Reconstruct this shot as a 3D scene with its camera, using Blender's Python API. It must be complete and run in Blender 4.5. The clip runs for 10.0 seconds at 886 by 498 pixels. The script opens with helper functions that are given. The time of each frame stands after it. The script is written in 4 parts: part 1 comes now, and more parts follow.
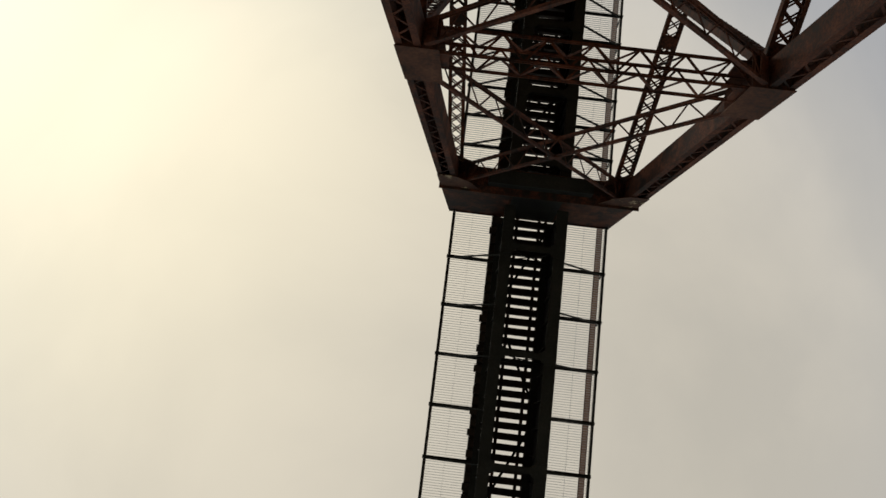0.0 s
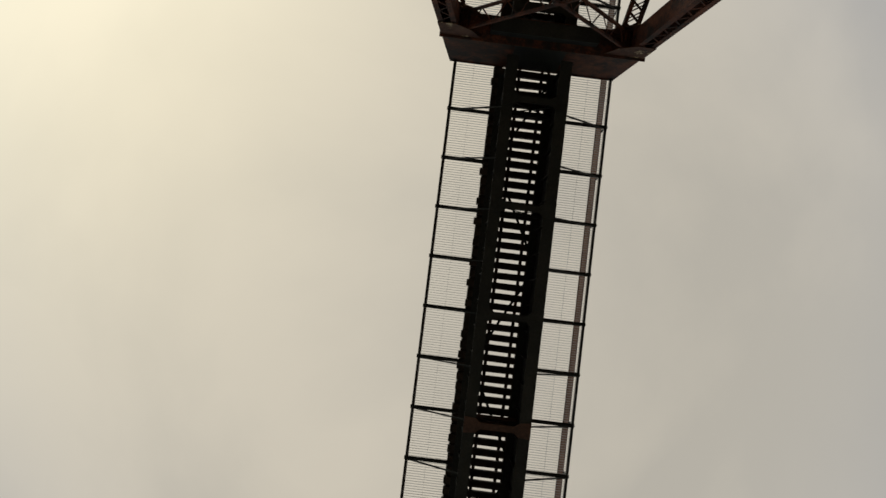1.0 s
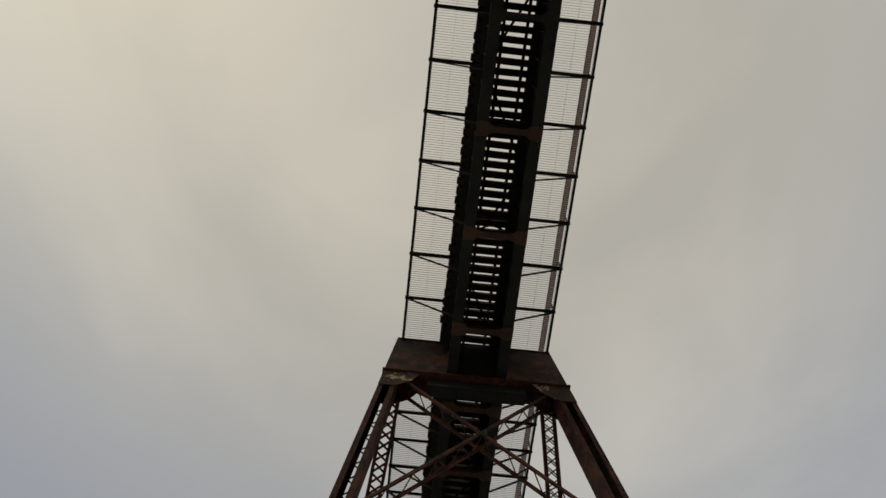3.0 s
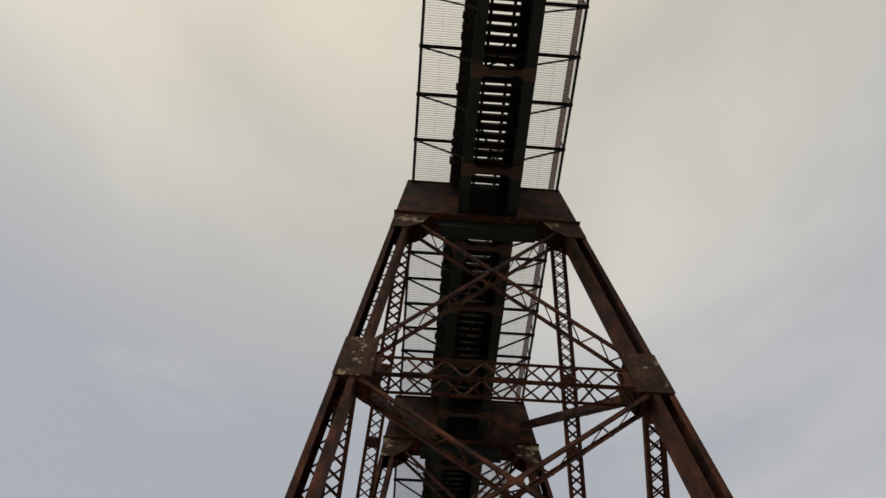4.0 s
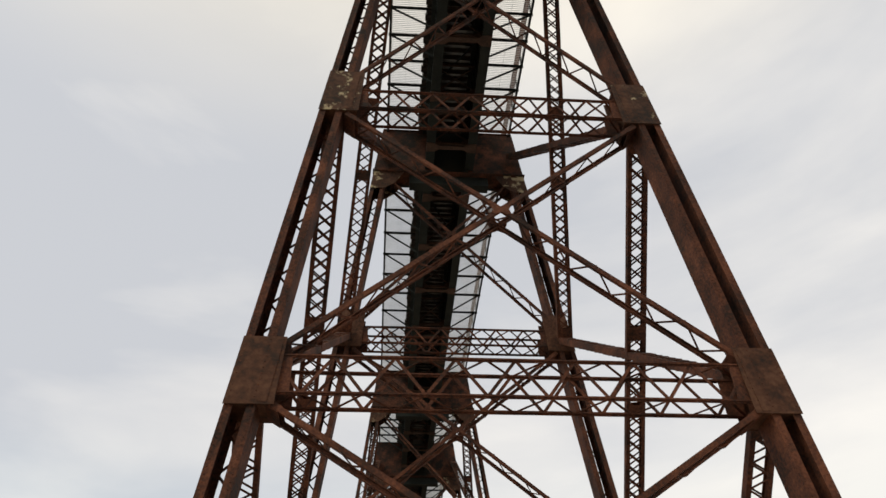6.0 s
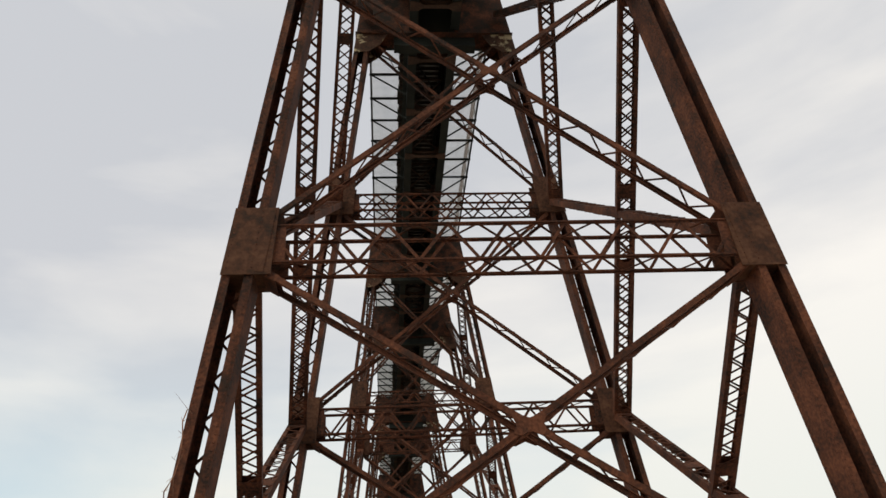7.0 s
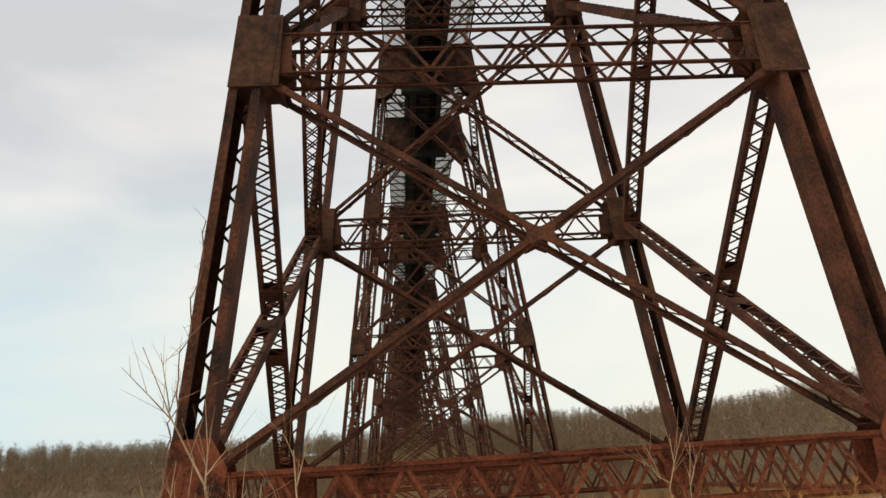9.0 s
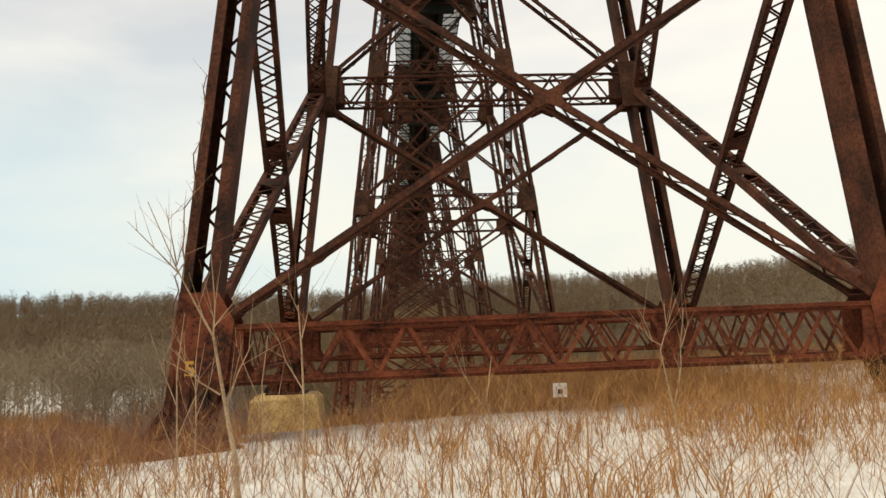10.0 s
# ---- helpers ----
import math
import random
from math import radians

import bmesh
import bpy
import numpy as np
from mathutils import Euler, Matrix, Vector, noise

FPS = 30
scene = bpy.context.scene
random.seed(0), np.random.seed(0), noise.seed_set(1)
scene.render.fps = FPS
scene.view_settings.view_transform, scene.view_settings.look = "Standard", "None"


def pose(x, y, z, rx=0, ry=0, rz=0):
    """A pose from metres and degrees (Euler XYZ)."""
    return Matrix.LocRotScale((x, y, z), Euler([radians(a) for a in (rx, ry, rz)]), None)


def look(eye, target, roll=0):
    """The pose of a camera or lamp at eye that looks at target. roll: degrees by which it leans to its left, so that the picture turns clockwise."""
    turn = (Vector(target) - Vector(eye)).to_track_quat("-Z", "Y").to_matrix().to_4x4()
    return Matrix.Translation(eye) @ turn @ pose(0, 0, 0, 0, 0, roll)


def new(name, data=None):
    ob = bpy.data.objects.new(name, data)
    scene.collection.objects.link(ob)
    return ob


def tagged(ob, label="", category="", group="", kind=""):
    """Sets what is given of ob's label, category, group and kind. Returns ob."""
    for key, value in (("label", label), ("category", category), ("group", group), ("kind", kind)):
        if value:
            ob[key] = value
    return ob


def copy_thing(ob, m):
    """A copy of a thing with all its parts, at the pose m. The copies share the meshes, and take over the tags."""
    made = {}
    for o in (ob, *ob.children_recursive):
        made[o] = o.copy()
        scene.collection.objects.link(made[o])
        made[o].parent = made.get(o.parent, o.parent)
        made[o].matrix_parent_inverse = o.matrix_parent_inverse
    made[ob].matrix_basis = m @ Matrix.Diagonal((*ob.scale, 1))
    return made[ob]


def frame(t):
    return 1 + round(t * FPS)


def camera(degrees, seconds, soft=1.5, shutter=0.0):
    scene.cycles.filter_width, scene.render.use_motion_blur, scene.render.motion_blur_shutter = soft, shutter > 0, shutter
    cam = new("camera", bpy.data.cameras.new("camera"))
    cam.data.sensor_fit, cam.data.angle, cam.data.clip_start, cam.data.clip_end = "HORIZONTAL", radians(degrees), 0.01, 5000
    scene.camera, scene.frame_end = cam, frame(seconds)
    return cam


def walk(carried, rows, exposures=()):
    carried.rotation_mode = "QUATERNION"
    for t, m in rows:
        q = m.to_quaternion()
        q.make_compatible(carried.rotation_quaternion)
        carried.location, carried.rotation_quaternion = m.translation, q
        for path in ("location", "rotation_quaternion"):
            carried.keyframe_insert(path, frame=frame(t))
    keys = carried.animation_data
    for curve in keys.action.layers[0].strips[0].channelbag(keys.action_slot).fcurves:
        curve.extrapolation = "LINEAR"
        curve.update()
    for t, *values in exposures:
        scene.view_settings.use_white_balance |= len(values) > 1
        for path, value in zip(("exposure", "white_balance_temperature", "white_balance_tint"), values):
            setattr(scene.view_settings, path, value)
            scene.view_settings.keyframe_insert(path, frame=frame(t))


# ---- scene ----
# ---- camera and walk ----
cam = camera(59.79, 10.0, soft=1.5)
EYE = (0.0, 0.0, 1.6)
# seconds, pitch from straight down, roll, yaw
TURNS = [(0.0, 194.218, 0.804, -6.858), (0.5, 189.746, 0.795, -7.246), (1.0, 183.333, 0.795, -6.962),
         (1.5, 177.526, 0.367, -7.287), (2.0, 172.127, 0.050, -7.424), (2.2, 170.129, 0.021, -7.294),
         (3.3, 158.359, -0.097, -5.669), (3.5, 156.153, -0.144, -5.371), (4.0, 149.848, 0.024, -4.250),
         (4.5, 145.291, 0.562, -4.054), (5.0, 141.115, 0.872, -4.523), (5.5, 134.693, 0.978, -4.462),
         (5.7, 132.888, 1.039, -4.480), (6.8, 122.316, 2.739, -3.596), (7.0, 120.259, 3.265, -3.687),
         (7.5, 115.655, 3.030, -4.206), (8.0, 112.479, 2.594, -4.067), (8.5, 108.900, 2.828, -3.660),
         (9.0, 106.351, 3.396, -2.692), (9.5, 101.107, 0.909, -3.067), (10.0, 96.169, 1.914, -2.732)]
walk(cam, [(t, pose(*EYE, a, b, c)) for t, a, b, c in TURNS],
     exposures=[(0.0, -0.35, 6500, 10), (1.0, -0.5, 6500, 10), (2.2, -0.6, 6450, 10), (3.5, -0.44, 6300, 10), (4.5, 0.06, 6480, 10), (5.5, 0.36, 6560, 10), (7.5, 0.35, 6620, 10), (9.0, 0.42, 6720, 10), (10.0, 0.48, 6900, 10)])

# ---- world and sun ----
SUN_DIR = Vector((-0.62, -0.45, 0.64)).normalized()
world = bpy.data.worlds.new("winter_sky")
scene.world = world
world.use_nodes = True
wn, wl = world.node_tree.nodes, world.node_tree.links
wn.clear()


def wnode(kind, **values):
    n = wn.new(kind)
    for k, v in values.items():
        n.inputs[k].default_value = v
    return n


sky = wn.new("ShaderNodeTexSky")
sky.sky_type, sky.sun_disc = "NISHITA", False
sky.sun_elevation = math.asin(SUN_DIR.z)
sky.sun_rotation = math.atan2(SUN_DIR.x, SUN_DIR.y)
sky.dust_density = 2.0
way = wn.new("ShaderNodeTexCoord")
stretch = wn.new("ShaderNodeMapping")
stretch.inputs["Scale"].default_value = (1.0, 1.0, 3.4)
wl.new(way.outputs["Generated"], stretch.inputs["Vector"])
cloud = wnode("ShaderNodeTexNoise", Scale=1.7, Detail=6.0, Roughness=0.5, Distortion=0.3)
wl.new(stretch.outputs[0], cloud.inputs["Vector"])


def tones(dark, light, fac):
    r = wn.new("ShaderNodeValToRGB")
    r.color_ramp.elements[0].position, r.color_ramp.elements[1].position = 0.33, 0.67
    r.color_ramp.elements[0].color, r.color_ramp.elements[1].color = (*dark, 1), (*light, 1)
    wl.new(fac, r.inputs[0])
    return r


# warm grey deck of cloud overhead, paler and bluer towards the horizon
parts = wn.new("ShaderNodeSeparateXYZ")
wl.new(way.outputs["Generated"], parts.inputs[0])
veiled = wn.new("ShaderNodeMath")
veiled.operation, veiled.inputs[1].default_value = "MULTIPLY_ADD", -0.29
wl.new(parts.outputs["X"], veiled.inputs[0])
wl.new(cloud.outputs["Fac"], veiled.inputs[2])
high = tones((0.72, 0.67, 0.565), (0.92, 0.84, 0.685), veiled.outputs[0])
# the cover is thinner, bluer, to the west and closes to white in the east
side = wn.new("ShaderNodeMath")
side.operation, side.inputs[1].default_value = "MULTIPLY_ADD", 0.36
wl.new(parts.outputs["X"], side.inputs[0])
wl.new(cloud.outputs["Fac"], side.inputs[2])
# the higher cloud is lit more evenly from side to side
lift = wn.new("ShaderNodeMath")
lift.operation, lift.inputs[1].default_value = "MULTIPLY_ADD", 0.28
wl.new(parts.outputs["X"], lift.inputs[0])
wl.new(cloud.outputs["Fac"], lift.inputs[2])
# a belt of thinner, blue-grey cloud half way up the sky
belt_in, belt_out = wn.new("ShaderNodeMapRange"), wn.new("ShaderNodeMapRange")
for belt, start, end in ((belt_in, 0.40, 0.58), (belt_out, 0.87, 0.73)):
    belt.interpolation_type = "SMOOTHSTEP"
    belt.inputs["From Min"].default_value, belt.inputs["From Max"].default_value = start, end
    wl.new(parts.outputs["Z"], belt.inputs["Value"])
belt = wn.new("ShaderNodeMath")
belt.operation = "MULTIPLY"
wl.new(belt_in.outputs[0], belt.inputs[0])
wl.new(belt_out.outputs[0], belt.inputs[1])
thin = wn.new("ShaderNodeMath")
thin.operation, thin.inputs[1].default_value = "MULTIPLY_ADD", -0.22
wl.new(belt.outputs[0], thin.inputs[0])
wl.new(lift.outputs[0], thin.inputs[2])
middle = tones((0.512, 0.526, 0.553), (0.82, 0.79, 0.74), thin.outputs[0])
rim = tones((0.51, 0.63, 0.675), (0.70, 0.71, 0.655), side.outputs[0])
sink = wn.new("ShaderNodeMapRange")
sink.interpolation_type = "SMOOTHSTEP"
sink.inputs["From Min"].default_value, sink.inputs["From Max"].default_value = 0.10, 0.46
wl.new(parts.outputs["Z"], sink.inputs["Value"])
low = wn.new("ShaderNodeMix")
low.data_type = "RGBA"
wl.new(sink.outputs[0], low.inputs["Factor"])
wl.new(rim.outputs[0], low.inputs["A"])
wl.new(middle.outputs[0], low.inputs["B"])
rise = wn.new("ShaderNodeMapRange")
rise.interpolation_type = "SMOOTHSTEP"
rise.inputs["From Min"].default_value, rise.inputs["From Max"].default_value = 0.70, 0.96
wl.new(parts.outputs["Z"], rise.inputs["Value"])
ramp = wn.new("ShaderNodeMix")
ramp.data_type = "RGBA"
wl.new(rise.outputs[0], ramp.inputs["Factor"])
wl.new(low.outputs["Result"], ramp.inputs["A"])
wl.new(high.outputs[0], ramp.inputs["B"])
# bright veil of thin cloud round the sun
dot = wn.new("ShaderNodeVectorMath")
dot.operation = "DOT_PRODUCT"
dot.inputs[1].default_value = SUN_DIR
wl.new(way.outputs["Generated"], dot.inputs[0])
clampd = wn.new("ShaderNodeMath")
clampd.operation, clampd.inputs[1].default_value = "MAXIMUM", 0.0
wl.new(dot.outputs["Value"], clampd.inputs[0])
power = wn.new("ShaderNodeMath")
power.operation, power.inputs[1].default_value = "POWER", 8.0
wl.new(clampd.outputs[0], power.inputs[0])
glow = wn.new("ShaderNodeMix")
glow.data_type, glow.blend_type = "RGBA", "ADD"
glow.inputs["B"].default_value = (1.0, 0.88, 0.5, 1)
wl.new(power.outputs[0], glow.inputs["Factor"])
wl.new(ramp.outputs["Result"], glow.inputs["A"])
veil = wn.new("ShaderNodeMix")
veil.data_type = "RGBA"
veil.inputs["Factor"].default_value = 0.9
skygain = wn.new("ShaderNodeVectorMath")
skygain.operation = "SCALE"
skygain.inputs["Scale"].default_value = 0.1
wl.new(sky.outputs[0], skygain.inputs[0])
wl.new(skygain.outputs[0], veil.inputs["A"])
wl.new(glow.outputs["Result"], veil.inputs["B"])
bg = wnode("ShaderNodeBackground", Strength=1.0)
wl.new(veil.outputs["Result"], bg.inputs["Color"])
wout = wn.new("ShaderNodeOutputWorld")
wl.new(bg.outputs[0], wout.inputs[0])

sun = new("sun", bpy.data.lights.new("sun", "SUN"))
sun.data.energy, sun.data.angle, sun.data.color = 0.8, radians(12), (1.0, 0.93, 0.82)
sun.matrix_world = look(SUN_DIR * 100, (0, 0, 0))


# ---- materials ----
def material(name, colours, scale=2.0, fine=25.0, rough=0.8, metal=0.0, bump=0.25, patch=None, patch_at=0.6, vary=0.0, spec=0.2, shade_rise=0.0):
    """Rough weathered surface: colours mixed at a coarse and a fine scale, optional patches of a second colour, fine
    relief.
    """
    m = bpy.data.materials.new(name)
    m.use_nodes = True
    n, l = m.node_tree.nodes, m.node_tree.links
    b = n["Principled BSDF"]
    b.inputs["Metallic"].default_value = metal
    b.inputs["Specular IOR Level"].default_value = spec
    tc = n.new("ShaderNodeTexCoord")
    geo = n.new("ShaderNodeNewGeometry")
    big = n.new("ShaderNodeTexNoise")
    big.inputs["Scale"].default_value, big.inputs["Detail"].default_value = scale, 5.0
    l.new(geo.outputs["Position"], big.inputs["Vector"])
    small = n.new("ShaderNodeTexNoise")
    small.inputs["Scale"].default_value, small.inputs["Detail"].default_value = fine, 4.0
    l.new(geo.outputs["Position"], small.inputs["Vector"])
    mixf = n.new("ShaderNodeMath")
    mixf.operation, mixf.inputs[1].default_value = "MULTIPLY_ADD", 0.45
    l.new(small.outputs["Fac"], mixf.inputs[0])
    half = n.new("ShaderNodeMath")
    half.operation, half.inputs[1].default_value = "MULTIPLY", 0.55
    l.new(big.outputs["Fac"], half.inputs[0])
    l.new(half.outputs[0], mixf.inputs[2])
    fac = mixf.outputs[0]
    if vary:
        info = n.new("ShaderNodeObjectInfo")
        add = n.new("ShaderNodeMath")
        add.operation, add.inputs[1].default_value = "MULTIPLY_ADD", vary
        l.new(info.outputs["Random"], add.inputs[0])
        l.new(fac, add.inputs[2])
        fac = add.outputs[0]
    r = n.new("ShaderNodeValToRGB")
    els = r.color_ramp.elements
    while len(els) < len(colours):
        els.new(0.5)
    for i, (e, c) in enumerate(zip(els, colours)):
        e.position = 0.36 + 0.28 * i / max(1, len(colours) - 1)
        e.color = (*c, 1)
    l.new(fac, r.inputs[0])
    out = r.outputs[0]
    if patch:
        pn = n.new("ShaderNodeTexNoise")
        pn.inputs["Scale"].default_value, pn.inputs["Detail"].default_value = 1.6, 8.0
        pn.inputs["Roughness"].default_value = 0.7
        l.new(geo.outputs["Position"], pn.inputs["Vector"])
        pr = n.new("ShaderNodeValToRGB")
        pr.color_ramp.elements[0].position, pr.color_ramp.elements[1].position = patch_at, patch_at + 0.05
        cover = pn.outputs["Fac"]
        if shade_rise:
            # dark patches spread with height, painting in the shade of the upper steel
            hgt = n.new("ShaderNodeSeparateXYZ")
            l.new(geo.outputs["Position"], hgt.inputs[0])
            shaded = n.new("ShaderNodeMath")
            shaded.operation, shaded.inputs[1].default_value = "MULTIPLY_ADD", shade_rise
            l.new(hgt.outputs["Z"], shaded.inputs[0])
            l.new(cover, shaded.inputs[2])
            cover = shaded.outputs[0]
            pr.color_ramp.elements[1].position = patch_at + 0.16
        l.new(cover, pr.inputs[0])
        mx = n.new("ShaderNodeMix")
        mx.data_type = "RGBA"
        mx.inputs["B"].default_value = (*patch, 1)
        l.new(pr.outputs[0], mx.inputs["Factor"])
        l.new(out, mx.inputs["A"])
        out = mx.outputs["Result"]
    l.new(out, b.inputs["Base Color"])
    rr = n.new("ShaderNodeMapRange")
    rr.inputs["To Min"].default_value, rr.inputs["To Max"].default_value = max(0.0, rough - 0.15), min(1.0, rough + 0.12)
    l.new(small.outputs["Fac"], rr.inputs["Value"])
    l.new(rr.outputs[0], b.inputs["Roughness"])
    if bump:
        bp = n.new("ShaderNodeBump")
        bp.inputs["Strength"].default_value, bp.inputs["Distance"].default_value = bump, 0.02
        l.new(small.outputs["Fac"], bp.inputs["Height"])
        l.new(bp.outputs[0], b.inputs["Normal"])
    return m


# rust whose dark patches thicken upward: shade put into the high steel's colour
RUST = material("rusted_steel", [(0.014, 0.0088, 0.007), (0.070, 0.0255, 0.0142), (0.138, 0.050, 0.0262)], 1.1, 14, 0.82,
                patch=(0.017, 0.0125, 0.0105), patch_at=0.625, shade_rise=0.0062)
PLATE = material("rusted_plate", [(0.016, 0.011, 0.009), (0.055, 0.026, 0.016), (0.09, 0.047, 0.03)], 1.5, 9, 0.8,
                 patch=(0.36, 0.30, 0.19), patch_at=0.57)
BASE = material("red_rusted_steel", [(0.022, 0.009, 0.006), (0.125, 0.034, 0.016), (0.20, 0.058, 0.027)], 1.3, 14, 0.85)
SHOE = material("mottled_rusted_shoe", [(0.02, 0.009, 0.006), (0.085, 0.027, 0.013), (0.16, 0.05, 0.024)], 2.2, 10, 0.9, bump=0.6,
                patch=(0.012, 0.009, 0.008), patch_at=0.53)
PLAIN = material("plain_rusted_plate", [(0.018, 0.011, 0.008), (0.064, 0.027, 0.015), (0.105, 0.049, 0.028)], 1.5, 9, 0.8)
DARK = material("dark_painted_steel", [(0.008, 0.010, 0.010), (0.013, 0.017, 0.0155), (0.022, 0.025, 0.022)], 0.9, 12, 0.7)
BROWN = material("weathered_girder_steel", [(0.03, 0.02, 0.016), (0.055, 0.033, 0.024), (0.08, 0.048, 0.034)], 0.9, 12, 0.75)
BOARD = material("brown_rail_board", [(0.05, 0.022, 0.014), (0.09, 0.042, 0.027), (0.13, 0.065, 0.043)], 0.9, 12, 0.75)
TIMBER = material("creosoted_timber", [(0.010, 0.008, 0.007), (0.02, 0.016, 0.013), (0.035, 0.027, 0.02)], 3, 30, 0.85, vary=0.1)
GALV = material("galvanised_grating", [(0.30, 0.31, 0.31), (0.45, 0.45, 0.44)], 2, 20, 0.5, 0.6, 0.1)
CONCRETE = material("old_concrete", [(0.28, 0.18, 0.065), (0.50, 0.34, 0.14), (0.62, 0.47, 0.24)], 1.2, 12, 0.9)


# ---- mesh helpers ----
class Geo:
    """Collects boxes and extruded plates into one mesh."""

    def __init__(self):
        self.v, self.f = [], []

    def bar(self, a, b, w, h, up=(0, 0, 1)):
        """A box from a to b, w wide across and h thick along up."""
        a, b = Vector(a), Vector(b)
        d = (b - a).normalized()
        s = d.cross(Vector(up))
        if s.length < 1e-4:
            s = d.cross(Vector((1, 0, 0)))
        s.normalize()
        u = s.cross(d)
        o = len(self.v)
        for p in (a, b):
            for i, j in ((-1, -1), (1, -1), (1, 1), (-1, 1)):
                self.v.append(p + s * (i * w / 2) + u * (j * h / 2))
        self.f += [(o, o + 3, o + 2, o + 1), (o + 4, o + 5, o + 6, o + 7)]
        self.f += [(o + k, o + (k + 1) % 4, o + 4 + (k + 1) % 4, o + 4 + k) for k in range(4)]

    def plate(self, pts, off):
        """A polygon extruded by the vector off."""
        o, n, off = len(self.v), len(pts), Vector(off)
        pts = [Vector(p) for p in pts]
        self.v += pts + [p + off for p in pts]
        self.f += [tuple(range(o + n - 1, o - 1, -1)), tuple(range(o + n, o + 2 * n))]
        self.f += [(o + k, o + (k + 1) % n, o + n + (k + 1) % n, o + n + k) for k in range(n)]

    def cone(self, a, b, r0, r1, sides=5):
        a, b = Vector(a), Vector(b)
        d = (b - a).normalized()
        s = d.cross(Vector((0.3, 0.2, 1)))
        if s.length < 1e-3:
            s = d.cross(Vector((1, 0, 0)))
        s.normalize()
        u = s.cross(d)
        o = len(self.v)
        for p, r in ((a, r0), (b, r1)):
            for k in range(sides):
                q = 2 * math.pi * k / sides
                self.v.append(p + (s * math.cos(q) + u * math.sin(q)) * r)
        self.f += [(o + k, o + (k + 1) % sides, o + sides + (k + 1) % sides, o + sides + k) for k in range(sides)]
        self.f.append(tuple(range(o + 2 * sides - 1, o + sides - 1, -1))[::-1])

    def mesh(self, name, mat):
        me = bpy.data.meshes.new(name)
        me.from_pydata([tuple(p) for p in self.v], [], self.f)
        me.validate()
        bm = bmesh.new()
        bm.from_mesh(me)
        bmesh.ops.recalc_face_normals(bm, faces=bm.faces) if len(bm.faces) < 60000 else None
        bm.to_mesh(me)
        bm.free()
        me.materials.append(mat)
        return me


def part(name, geo, mat, parent, label="", kind=""):
    ob = new(name, geo.mesh(name, mat) if isinstance(geo, Geo) else geo)
    ob.parent = parent
    if label or kind:
        tagged(ob, label, kind=kind)
    return ob


def thing(name, place, label, category, group="", kind=""):
    ob = new(name)
    ob.empty_display_size = 0.3
    ob.location = place
    return tagged(ob, label, category, group, kind)


# ---- the viaduct: sizes ----
XC = 2.956                      # centre line of the bridge
Z_CAP, Z_LOW = 33.04, 29.87     # top and foot of the cap girders
W_CAP, BATTER = 3.42, 0.1240    # half width at the cap and lean of the legs
BAY, TOWER = 24.4, 12.45        # open span and tower length
DEPTH = 0.75                    # depth of a bent along the track
DEEP = -9.2                     # foot of the towers in the ravine
LEG = 0.68                      # width of a leg across the track


def half(z):
    return W_CAP + BATTER * (Z_CAP - z)


def lacing(a, b, sep, nrm, pitch, double, ends=0.35):
    """Bars that zigzag between two chords that run from a to b, sep apart, in the plane with normal nrm."""
    a, b, sep = Vector(a), Vector(b), Vector(sep)
    d = b - a
    n = max(2, round((d.length - 2 * ends) / pitch))
    d0 = d.normalized()
    a0 = a + d0 * ends
    stp = d0 * ((d.length - 2 * ends) / n)
    out = []
    for i in range(n):
        p, q = a0 + stp * i, a0 + stp * (i + 1)
        s = sep / 2 if i % 2 else -sep / 2
        out.append((p + s, q - s))
        if double:
            out.append((p - s, q + s))
    return out


